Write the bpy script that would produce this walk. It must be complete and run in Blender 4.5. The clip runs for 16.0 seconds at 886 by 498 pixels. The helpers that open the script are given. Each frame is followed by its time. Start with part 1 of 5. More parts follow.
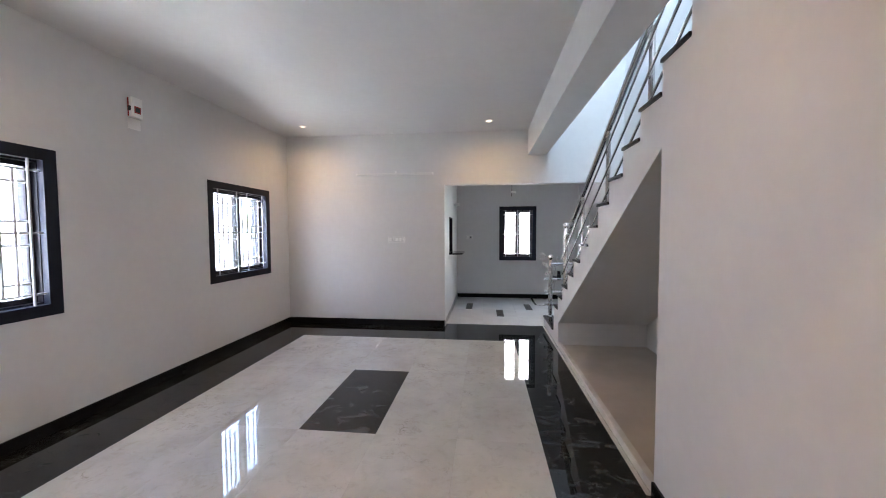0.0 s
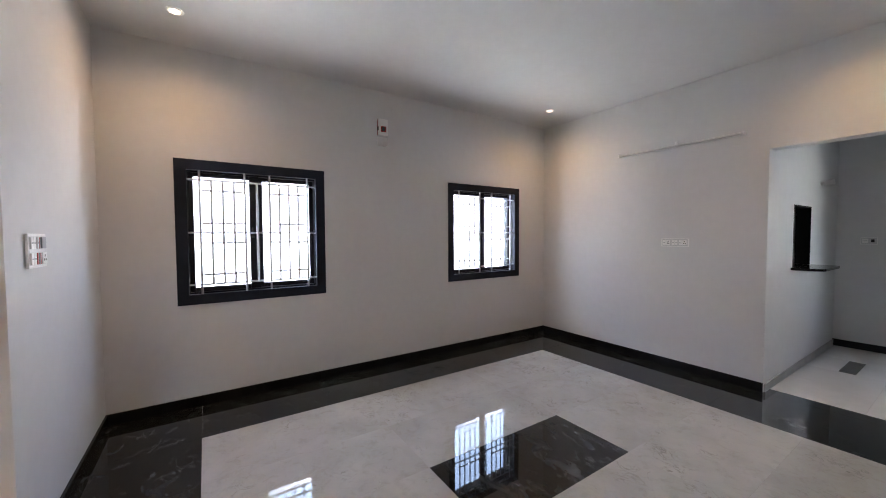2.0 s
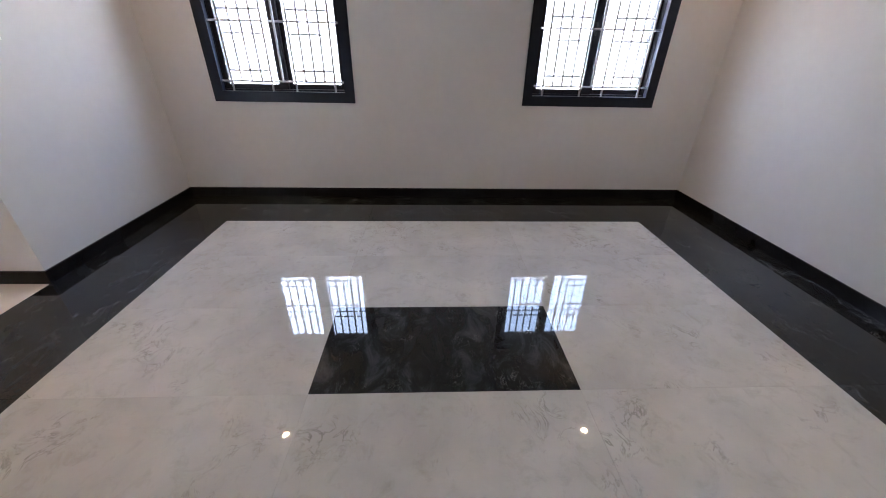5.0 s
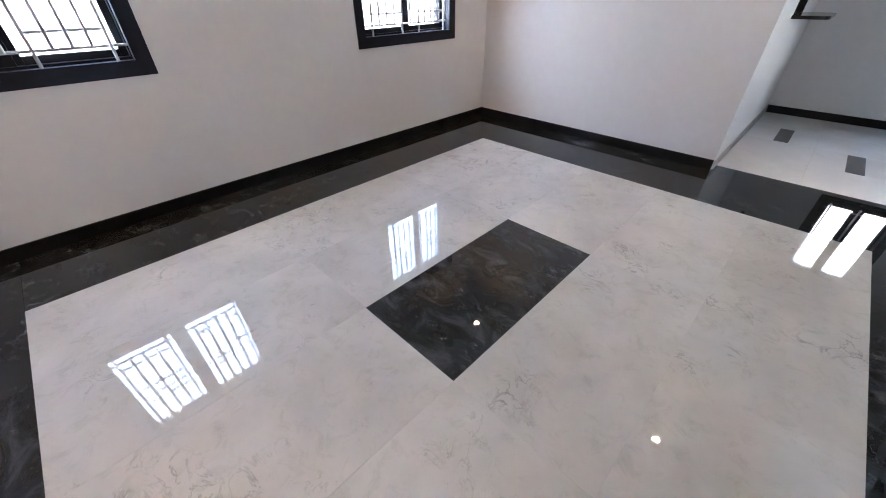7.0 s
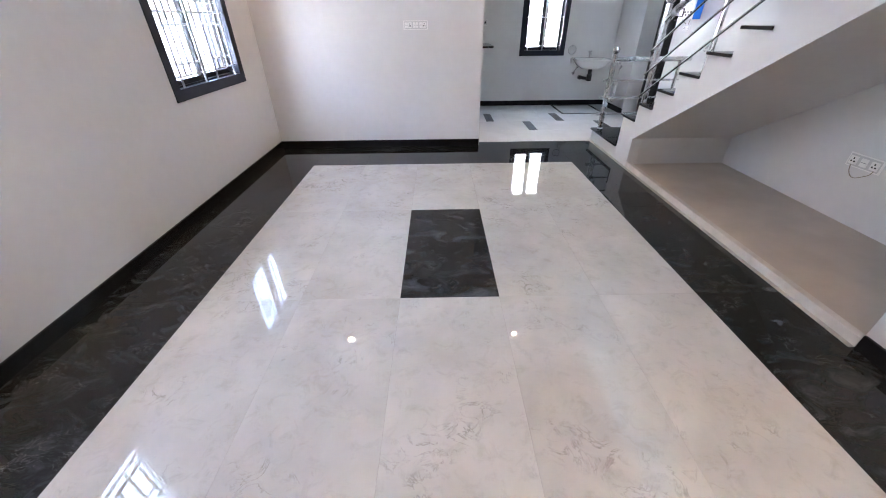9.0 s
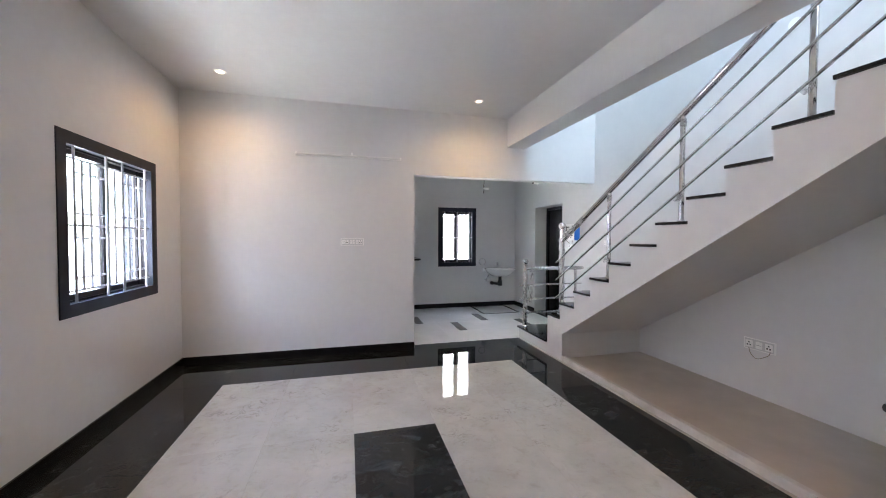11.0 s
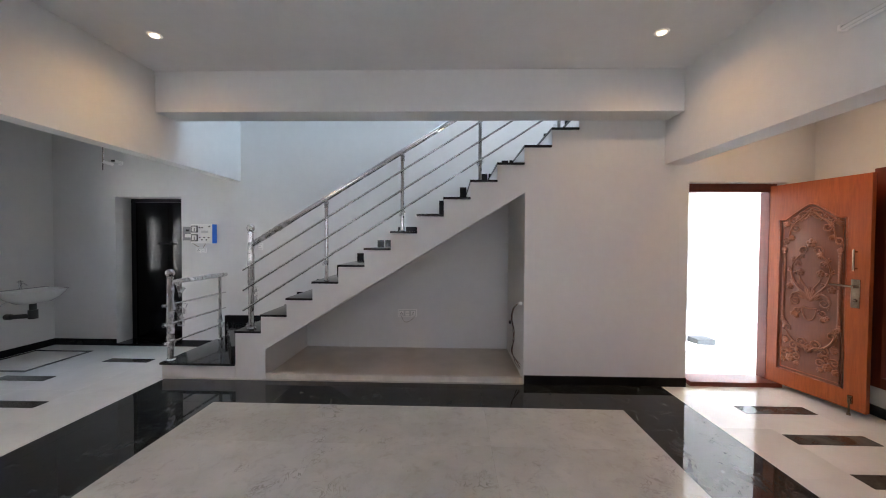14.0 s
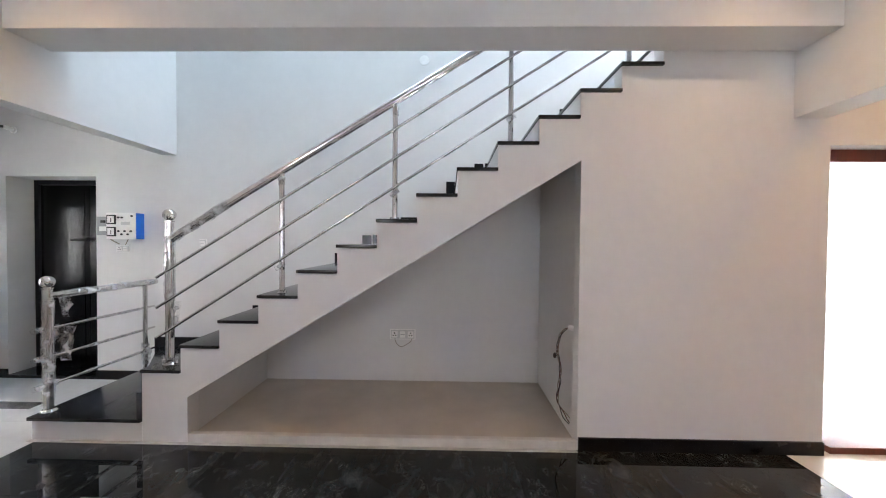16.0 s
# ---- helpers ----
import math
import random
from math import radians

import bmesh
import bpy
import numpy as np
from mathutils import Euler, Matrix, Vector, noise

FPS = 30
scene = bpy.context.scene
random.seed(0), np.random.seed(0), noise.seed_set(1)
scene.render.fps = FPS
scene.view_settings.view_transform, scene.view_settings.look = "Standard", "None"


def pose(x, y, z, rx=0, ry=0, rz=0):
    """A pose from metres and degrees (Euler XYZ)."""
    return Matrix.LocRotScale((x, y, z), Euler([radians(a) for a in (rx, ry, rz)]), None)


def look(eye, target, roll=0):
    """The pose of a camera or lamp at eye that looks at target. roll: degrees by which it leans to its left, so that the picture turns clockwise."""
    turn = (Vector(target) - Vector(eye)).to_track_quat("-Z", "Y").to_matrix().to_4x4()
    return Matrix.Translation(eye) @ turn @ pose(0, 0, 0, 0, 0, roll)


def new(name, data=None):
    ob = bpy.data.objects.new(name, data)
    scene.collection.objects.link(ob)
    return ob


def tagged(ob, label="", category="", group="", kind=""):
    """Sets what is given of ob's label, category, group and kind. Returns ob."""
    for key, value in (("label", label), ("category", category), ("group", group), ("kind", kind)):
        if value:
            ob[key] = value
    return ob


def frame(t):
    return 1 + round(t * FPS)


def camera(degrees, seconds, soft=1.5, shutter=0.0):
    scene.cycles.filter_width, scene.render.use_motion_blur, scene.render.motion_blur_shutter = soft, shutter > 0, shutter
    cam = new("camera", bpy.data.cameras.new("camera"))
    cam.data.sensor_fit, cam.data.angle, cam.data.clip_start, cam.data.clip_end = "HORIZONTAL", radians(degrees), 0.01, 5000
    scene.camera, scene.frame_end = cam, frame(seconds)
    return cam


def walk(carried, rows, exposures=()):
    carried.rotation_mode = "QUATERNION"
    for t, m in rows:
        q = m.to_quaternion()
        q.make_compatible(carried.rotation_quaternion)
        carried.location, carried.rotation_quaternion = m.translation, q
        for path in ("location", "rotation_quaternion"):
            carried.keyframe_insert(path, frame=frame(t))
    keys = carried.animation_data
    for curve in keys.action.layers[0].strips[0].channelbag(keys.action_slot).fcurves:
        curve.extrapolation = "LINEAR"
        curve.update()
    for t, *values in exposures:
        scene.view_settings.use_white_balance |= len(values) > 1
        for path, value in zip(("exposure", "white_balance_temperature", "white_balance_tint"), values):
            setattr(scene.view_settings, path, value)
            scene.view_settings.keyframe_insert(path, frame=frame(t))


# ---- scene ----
cam = camera(101.5, 16.0, soft=1.0)
EXPOSURES = [(t, stops, kelvin, 10) for t, stops, kelvin in (
    (0, 5.20, 6150), (1, 4.94, 6200), (2, 4.84, 6250), (3, 4.76, 6250), (3.5, 4.46, 6300), (4.1, 4.49, 6300), (4.5, 4.89, 6200), (4.7, 4.99, 6180), (6.8, 5.61, 5990), (8.0, 5.73, 5940), (9.0, 5.88, 5890),
    (9.3, 5.75, 5890), (11.3, 5.40, 6260), (12, 5.33, 6310), (12.5, 5.37, 6310), (13, 4.92, 6360), (14, 4.82, 6360), (15, 4.87, 6360), (16, 5.35, 6510))]
PATH = [
    (0, (0.002, 0.014, 1.492), (-0.225, 1.999, 1.397), -0.2),
    (0.5, (0.154, 0.235, 1.485), (-0.388, 2.158, 1.387), -0.2),
    (1, (0.274, 0.552, 1.462), (-0.647, 2.325, 1.378), -0.5),
    (1.5, (0.429, 0.981, 1.475), (-0.894, 2.479, 1.385), -0.3),
    (2, (0.513, 1.407, 1.461), (-1.158, 2.503, 1.385), -0.3),
    (2.5, (0.478, 1.968, 1.458), (-1.41, 2.624, 1.393), -0.2),
    (3, (0.432, 2.602, 1.468), (-1.559, 2.786, 1.431), -0.1),
    (3.5, (0.443, 3.072, 1.536), (-1.556, 3.026, 1.481), 0.0),
    (4, (0.403, 3.082, 1.442), (-1.596, 3.039, 1.389), 0.2),
    (4.5, (0.34, 3.133, 1.359), (-1.558, 3.072, 0.731), 0.2),
    (4.6, (0.343, 3.136, 1.347), (-1.509, 3.077, 0.595), 0.4),
    (4.7, (0.333, 3.128, 1.338), (-1.475, 3.068, 0.485), 0.1),
    (6.8, (-0.102, 2.053, 1.267), (-1.389, 3.067, 0.12), -0.3),
    (7, (-0.201, 1.892, 1.291), (-1.344, 3.052, 0.129), -0.4),
    (7.5, (-0.551, 1.659, 1.286), (-1.244, 3.128, 0.12), 0.2),
    (8, (-0.89, 1.44, 1.323), (-1.135, 3.045, 0.155), -0.2),
    (8.5, (-1.124, 1.087, 1.359), (-1.113, 2.703, 0.18), -0.0),
    (9, (-1.151, 0.855, 1.425), (-1.134, 2.543, 0.352), -0.6),
    (9.2, (-1.192, 0.8, 1.408), (-1.151, 2.605, 0.548), -0.0),
    (11.3, (-1.554, 1.273, 1.406), (-0.796, 3.124, 1.383), 0.1),
    (11.5, (-1.669, 1.447, 1.395), (-0.668, 3.178, 1.366), 0.1),
    (12, (-1.996, 1.83, 1.399), (-0.461, 3.111, 1.374), 0.4),
    (12.5, (-2.231, 2.255, 1.395), (-0.376, 3.003, 1.365), 0.5),
    (13, (-2.544, 2.642, 1.406), (-0.555, 2.847, 1.373), 0.4),
    (13.4, (-2.735, 2.854, 1.445), (-0.737, 2.917, 1.401), 0.6),
    (13.5, (-2.772, 2.872, 1.443), (-0.774, 2.927, 1.398), 0.5),
    (14, (-2.725, 2.829, 1.446), (-0.727, 2.884, 1.402), 0.4),
    (14.5, (-2.502, 2.885, 1.413), (-0.504, 2.965, 1.378), 0.4),
    (15, (-2.143, 2.943, 1.425), (-0.147, 3.057, 1.372), 0.4),
    (15.5, (-1.769, 3.012, 1.393), (0.227, 3.133, 1.35), 0.5),
    (16, (-1.48, 2.971, 1.392), (0.52, 3.01, 1.354), 0.5),
]
walk(cam, [(t, look(eye, target, roll)) for t, eye, target, roll in PATH], EXPOSURES)

# ---- world, sun, lamps ----
world = bpy.data.worlds.new("world")
scene.world = world
world.use_nodes = True
wn, wl = world.node_tree.nodes, world.node_tree.links
wn.clear()
w_out, w_bg, w_sky = wn.new("ShaderNodeOutputWorld"), wn.new("ShaderNodeBackground"), wn.new("ShaderNodeTexSky")
w_sky.sky_type, w_sky.sun_disc = "NISHITA", False
w_sky.sun_elevation, w_sky.sun_rotation, w_sky.dust_density = radians(58), radians(180), 3.0
w_bg.inputs["Strength"].default_value = 0.15
wl.new(w_sky.outputs[0], w_bg.inputs[0])
wl.new(w_bg.outputs[0], w_out.inputs[0])


def lamp(name, kind, m, energy, color, **extra):
    data = bpy.data.lights.new(name, kind)
    data.energy, data.color = energy, color
    for key, value in extra.items():
        if key == "size":
            data.shape, data.size, data.size_y = "RECTANGLE", *value
        if key == "angle":
            data.angle = value
        if key == "radius":
            data.shadow_soft_size = value
        if key == "spot":
            data.spot_size, data.spot_blend = value
    ob = new(name, data)
    ob.matrix_world = m
    return ob


SUN = lamp("sun", "SUN", look((0, -20, 32), (0, 0, 0)), 4.5, (1, 0.975, 0.94), angle=radians(5))
WARM = (1.0, 0.61, 0.31)
DOWNLIGHTS = [(-2.63, 5.10), (0.06, 5.16), (-2.66, 1.27), (0.08, 1.27), (0.15, 0.0)]
DOWN_WATT = 0.092
SKY_WATT = 3.5
lamp("skylight_lamp", "AREA", pose(1.48, 3.2, 5.85), SKY_WATT, (0.63, 0.81, 1.0), size=(0.9, 4.2))
for wy in (1.81, 4.532):
    lamp("window_sky", "AREA", look((-3.45, wy, 1.495), (0, wy, 1.495)), 0.30, (0.95, 0.98, 1.0), size=(1.05, 1.05))
lamp("window_sky", "AREA", look((0.74, 8.49, 1.45), (0.74, 0, 1.45)), 0.42, (0.95, 0.98, 1.0), size=(0.64, 1.03))

# ---- materials ----


def material(name, rough=0.5, metal=0.0):
    m = bpy.data.materials.new(name)
    m.use_nodes = True
    n, k = m.node_tree.nodes, m.node_tree.links
    b = n["Principled BSDF"]
    b.inputs["Roughness"].default_value, b.inputs["Metallic"].default_value = rough, metal
    return m, n, k, b


def ramp(n, k, source, stops):
    r = n.new("ShaderNodeValToRGB")
    while len(r.color_ramp.elements) < len(stops):
        r.color_ramp.elements.new(0.5)
    for e, (at, c) in zip(r.color_ramp.elements, stops):
        e.position, e.color = at, (*c, 1)
    k.new(source, r.inputs[0])
    return r.outputs[0]


def coords(n, k, random_offset=False):
    t = n.new("ShaderNodeTexCoord").outputs["Object"]
    if not random_offset:
        return t
    info, mul, add = n.new("ShaderNodeObjectInfo"), n.new("ShaderNodeMath"), n.new("ShaderNodeVectorMath")
    mul.operation, mul.inputs[1].default_value = "MULTIPLY", 37.0
    k.new(info.outputs["Random"], mul.inputs[0])
    k.new(t, add.inputs[0])
    k.new(mul.outputs[0], add.inputs[1])
    return add.outputs[0]


def tex(n, k, vec, scale, detail=4, rough=0.55, distort=0.0):
    t = n.new("ShaderNodeTexNoise")
    t.inputs["Scale"].default_value, t.inputs["Detail"].default_value = scale, detail
    t.inputs["Roughness"].default_value, t.inputs["Distortion"].default_value = rough, distort
    k.new(vec, t.inputs["Vector"])
    return t.outputs["Fac"]


def mix(n, k, fac, a, b, mode="MIX"):
    x = n.new("ShaderNodeMix")
    x.data_type, x.blend_type = "RGBA", mode
    for slot, v in ((0, fac), (6, a), (7, b)):
        if isinstance(v, (int, float)):
            x.inputs[slot].default_value = v
        elif isinstance(v, tuple):
            x.inputs[slot].default_value = (*v, 1)
        else:
            k.new(v, x.inputs[slot])
    return x.outputs[2]


def bump(n, k, b, height, strength, dist=0.002):
    x = n.new("ShaderNodeBump")
    x.inputs["Strength"].default_value, x.inputs["Distance"].default_value = strength, dist
    k.new(height, x.inputs["Height"])
    k.new(x.outputs[0], b.inputs["Normal"])


def plain(name, color, rough=0.5, metal=0.0, vary=0.08, scale=20.0, relief=0.05):
    m, n, k, b = material(name, rough, metal)
    v = coords(n, k)
    f = tex(n, k, v, scale, 5)
    lo, hi = tuple(c * (1 - vary) for c in color), tuple(min(1, c * (1 + vary)) for c in color)
    k.new(ramp(n, k, f, [(0.3, lo), (0.7, hi)]), b.inputs["Base Color"])
    if relief:
        bump(n, k, b, tex(n, k, v, scale * 12, 3), relief)
    return m


def paint(name, color):
    m, n, k, b = material(name, 0.62)
    v = coords(n, k)
    broad = ramp(n, k, tex(n, k, v, 0.9, 5, 0.6), [(0.3, tuple(c * 0.965 for c in color)), (0.7, color)])
    fine = ramp(n, k, tex(n, k, v, 14, 4), [(0.35, (0.975,) * 3), (0.65, (1, 1, 1))])
    k.new(mix(n, k, 1.0, broad, fine, "MULTIPLY"), b.inputs["Base Color"])
    bump(n, k, b, tex(n, k, v, 120, 3, 0.7), 0.12, 0.001)
    return m


def marble(name, dark, light, vein, rough, scale, vein_amount, relief=0.0):
    """Polished tile: cloudy ground, thin broken veins, each tile cut from another place of the slab."""
    m, n, k, b = material(name, rough)
    v = coords(n, k, True)
    cloud = ramp(n, k, tex(n, k, v, scale, 7, 0.62, 0.6), [(0.32, dark), (0.68, light)])
    streak = tex(n, k, v, scale * 1.7, 6, 0.66, 2.6)
    line = ramp(n, k, streak, [(0.485, (0, 0, 0)), (0.5, (1, 1, 1)), (0.515, (0, 0, 0))])
    patch = ramp(n, k, tex(n, k, v, scale * 0.9, 4), [(0.5, (0, 0, 0)), (0.66, (vein_amount,) * 3)])
    amount = mix(n, k, 1.0, line, patch, "MULTIPLY")
    k.new(mix(n, k, amount, cloud, vein), b.inputs["Base Color"])
    b.inputs["Specular IOR Level"].default_value = 0.5
    if relief:
        bump(n, k, b, tex(n, k, v, 3.2, 2), relief, 0.004)
    return m


def dark_marble(name):
    """Polished near-black tile: blue-green smoky mottling and short broken pale veins."""
    m, n, k, b = material(name, 0.012)
    v = coords(n, k, True)
    mp = n.new("ShaderNodeMapping")
    mp.inputs["Rotation"].default_value, mp.inputs["Scale"].default_value = (0, 0, 0.6), (1.0, 1.7, 1.0)
    k.new(v, mp.inputs["Vector"])
    w = mp.outputs[0]
    smoke = ramp(n, k, tex(n, k, w, 4.6, 9, 0.7, 0.8), [(0.34, (0.007, 0.0085, 0.0095)), (0.52, (0.018, 0.0205, 0.022)), (0.72, (0.062, 0.070, 0.075))])
    line = ramp(n, k, tex(n, k, w, 9.0, 6, 0.66, 1.3), [(0.482, (0, 0, 0)), (0.5, (1, 1, 1)), (0.518, (0, 0, 0))])
    patch = ramp(n, k, tex(n, k, v, 5.5, 5, 0.62), [(0.53, (0, 0, 0)), (0.68, (0.75, 0.75, 0.75))])
    k.new(mix(n, k, mix(n, k, 1.0, line, patch, "MULTIPLY"), smoke, (0.20, 0.208, 0.205)), b.inputs["Base Color"])
    b.inputs["Specular IOR Level"].default_value = 0.40
    bump(n, k, b, tex(n, k, v, 3.0, 2), 0.014, 0.004)
    return m


def pale_marble(name):
    """Polished beige-grey tile: soft clouds, a few broad smudges and clusters of small dark cracks."""
    m, n, k, b = material(name, 0.008)
    v = coords(n, k, True)
    cloud = ramp(n, k, tex(n, k, v, 2.4, 8, 0.6, 0.3), [(0.34, (0.428, 0.425, 0.386)), (0.5, (0.478, 0.475, 0.436)), (0.68, (0.528, 0.526, 0.486))])
    smudge = ramp(n, k, tex(n, k, v, 11.0, 7, 0.72, 0.7), [(0.52, (1, 1, 1)), (0.70, (0.86, 0.85, 0.83))])
    base = mix(n, k, 1.0, cloud, smudge, "MULTIPLY")
    line = ramp(n, k, tex(n, k, v, 8.0, 5, 0.62, 1.2), [(0.468, (0, 0, 0)), (0.5, (1, 1, 1)), (0.532, (0, 0, 0))])
    patch = ramp(n, k, tex(n, k, v, 3.0, 6, 0.66), [(0.55, (0, 0, 0)), (0.67, (0.72, 0.72, 0.72))])
    k.new(mix(n, k, mix(n, k, 1.0, line, patch, "MULTIPLY"), base, (0.19, 0.18, 0.16)), b.inputs["Base Color"])
    b.inputs["Specular IOR Level"].default_value = 0.62
    bump(n, k, b, tex(n, k, v, 3.0, 2), 0.014, 0.004)
    return m


def granite(name, color, speck, rough):
    m, n, k, b = material(name, rough)
    v = coords(n, k)
    base = ramp(n, k, tex(n, k, v, 5, 6), [(0.3, color), (0.75, tuple(c * 1.8 for c in color))])
    dots = ramp(n, k, tex(n, k, v, 240, 2), [(0.66, (0, 0, 0)), (0.74, (1, 1, 1))])
    k.new(mix(n, k, dots, base, speck), b.inputs["Base Color"])
    return m


def wood(name, dark, light, rough):
    m, n, k, b = material(name, rough)
    t = coords(n, k)
    mp = n.new("ShaderNodeMapping")
    mp.inputs["Scale"].default_value = (14, 14, 1.1)
    k.new(t, mp.inputs["Vector"])
    grain = tex(n, k, mp.outputs[0], 3.0, 8, 0.65, 1.2)
    k.new(ramp(n, k, grain, [(0.3, dark), (0.72, light)]), b.inputs["Base Color"])
    bump(n, k, b, grain, 0.08, 0.002)
    return m


def glass(name, tint, rough, alpha):
    m, n, k, b = material(name, rough)
    b.inputs["Base Color"].default_value = (*tint, 1)
    tr, mx = n.new("ShaderNodeBsdfTransparent"), n.new("ShaderNodeMixShader")
    mx.inputs[0].default_value = alpha
    k.new(tr.outputs[0], mx.inputs[1])
    k.new(b.outputs[0], mx.inputs[2])
    k.new(mx.outputs[0], n["Material Output"].inputs["Surface"])
    return m


def film_wrap(name):
    m, n, k, b = material(name, 0.22)
    b.inputs["Base Color"].default_value = (0.9, 0.9, 0.92, 1)
    tr, mx = n.new("ShaderNodeBsdfTransparent"), n.new("ShaderNodeMixShader")
    v = coords(n, k)
    f = ramp(n, k, tex(n, k, v, 16, 3), [(0.40, (0.05,) * 3), (0.72, (0.50,) * 3)])
    k.new(f, mx.inputs[0])
    k.new(tr.outputs[0], mx.inputs[1])
    k.new(b.outputs[0], mx.inputs[2])
    k.new(mx.outputs[0], n["Material Output"].inputs["Surface"])
    bump(n, k, b, tex(n, k, v, 60, 3), 0.6, 0.004)
    return m


def glow(name, color, strength):
    m, n, k, b = material(name, 0.4)
    b.inputs["Emission Color"].default_value, b.inputs["Emission Strength"].default_value = (*color, 1), strength
    return m


M_WALL = paint("wall_paint", (0.705, 0.70, 0.69))
M_CEIL = paint("ceiling_paint", (0.70, 0.698, 0.694))
M_PALE = pale_marble("pale_marble")
M_BLACK = dark_marble("black_marble")
M_IVORY = marble("ivory_tile", (0.64, 0.63, 0.595), (0.74, 0.73, 0.695), (0.5, 0.49, 0.46), 0.09, 1.6, 0.3)
M_STRIP = marble("charcoal_tile", (0.05, 0.048, 0.045), (0.11, 0.105, 0.1), (0.2, 0.2, 0.2), 0.15, 6.0, 0.3)
M_SKIRT = granite("black_granite", (0.008, 0.008, 0.009), (0.06, 0.06, 0.06), 0.12)
M_TREAD = granite("tread_granite", (0.012, 0.012, 0.013), (0.10, 0.10, 0.10), 0.14)
M_GROUT = plain("grout", (0.44, 0.425, 0.39), 0.8)
M_EDGE = plain("edge_mortar", (0.40, 0.39, 0.37), 0.5, 0, 0.12, 6.0)
M_NICHE = plain("niche_screed", (0.50, 0.455, 0.40), 0.35, 0, 0.10, 3.0)
M_KERB = plain("pale_cement", (0.60, 0.585, 0.55), 0.6, 0, 0.12, 7.0, 0.15)
M_FRAME = plain("dark_window_paint", (0.011, 0.014, 0.026), 0.36, 0, 0.15, 8)
M_ALU = plain("black_aluminium", (0.012, 0.012, 0.016), 0.3, 0.2, 0.1, 8)
M_BAR = plain("grill_steel", (0.42, 0.43, 0.46), 0.45, 0.1, 0.06, 30)
M_STEEL = plain("polished_steel", (0.62, 0.61, 0.60), 0.13, 1.0, 0.05, 9, 0.02)
M_WRAP = film_wrap("plastic_wrap")
M_GLASS = glass("window_glass", (0.9, 0.95, 0.95), 0.02, 0.08)
M_PLASTIC = plain("white_plastic", (0.86, 0.855, 0.83), 0.3, 0, 0.03, 30, 0)
M_GREYPL = plain("grey_plastic", (0.30, 0.30, 0.31), 0.35, 0, 0.05, 30, 0)
M_SOFTGREY = plain("soft_grey_plastic", (0.62, 0.62, 0.61), 0.35, 0, 0.05, 30, 0)
M_DARK = plain("dark_plastic", (0.02, 0.02, 0.022), 0.35, 0, 0.1, 30, 0)
M_RED = plain("red_plastic", (0.32, 0.025, 0.025), 0.35, 0, 0.05, 30, 0)
M_BLUE = plain("blue_enamel", (0.02, 0.16, 0.62), 0.35, 0, 0.05, 20, 0)
M_TEAK = wood("polished_teak", (0.30, 0.060, 0.012), (0.46, 0.108, 0.022), 0.3)
# Teak darkened for the recess: shade between the carvings is put into the colour.
M_FIELD = wood("relief_shade_teak", (0.17, 0.055, 0.024), (0.24, 0.080, 0.036), 0.4)
M_CARVE = wood("carved_teak", (0.28, 0.088, 0.038), (0.40, 0.135, 0.060), 0.33)
M_RFRAME = wood("dark_teak", (0.11, 0.02, 0.010), (0.19, 0.036, 0.018), 0.3)
M_HONEY = wood("honey_wood", (0.42, 0.17, 0.045), (0.62, 0.28, 0.085), 0.3)
M_CERAMIC = plain("white_ceramic", (0.78, 0.78, 0.76), 0.08, 0, 0.02, 5, 0)
M_PVC = plain("black_door_sheet", (0.004, 0.004, 0.005), 0.22, 0, 0.2, 3, 0.02)
M_LINING = plain("matt_black_lining", (0.006, 0.006, 0.006), 0.75, 0, 0.2, 6, 0.02)
M_CHROME = plain("chrome", (0.75, 0.75, 0.76), 0.08, 1.0, 0.02, 5, 0)
M_BRASS = plain("antique_bronze", (0.33, 0.25, 0.18), 0.25, 1.0, 0.1, 30, 0)
M_LAMPFACE = glow("downlight_lens", (1.0, 0.74, 0.46), 0.22)
# Faint emission stands in for lamp light caught by the reflector rim.
M_REFLECT = glow("downlight_rim_painted_glow", (1.0, 0.66, 0.38), 0.05)
M_CONCRETE = plain("outdoor_concrete", (0.53, 0.535, 0.535), 0.8, 0, 0.12, 2.0, 0.3)
M_OUTWALL = plain("compound_wall_paint", (0.62, 0.65, 0.665), 0.7, 0, 0.06, 1.5, 0.1)
M_OUTWHITE = plain("outdoor_white_paint", (0.80, 0.80, 0.78), 0.7, 0, 0.04, 1.5, 0.1)
M_PINK = plain("pink_house_paint", (0.56, 0.52, 0.525), 0.7, 0, 0.06, 1.5, 0.1)
M_BLOCK = plain("grey_block", (0.11, 0.12, 0.125), 0.85, 0, 0.15, 8.0, 0.2)
M_WIRE_R = plain("red_wire", (0.10, 0.03, 0.028), 0.5, 0, 0.1, 30, 0)
M_WIRE_K = plain("dark_wire", (0.035, 0.03, 0.03), 0.5, 0, 0.1, 30, 0)
M_WIRE_G = plain("grey_wire", (0.28, 0.25, 0.2), 0.5, 0, 0.1, 30, 0)
# Near-black colour stands in for the darkness of unlit rooms.
M_UNLIT = plain("painted_darkness", (0.03, 0.028, 0.026), 0.9, 0, 0.1, 2, 0)

M_PVC.node_tree.nodes["Principled BSDF"].inputs["Specular IOR Level"].default_value = 0.16
for m in (M_SKIRT, M_LINING, M_FRAME, M_ALU, M_UNLIT):
    m.node_tree.nodes["Principled BSDF"].inputs["Specular IOR Level"].default_value = 0.25

# ---- mesh helpers ----


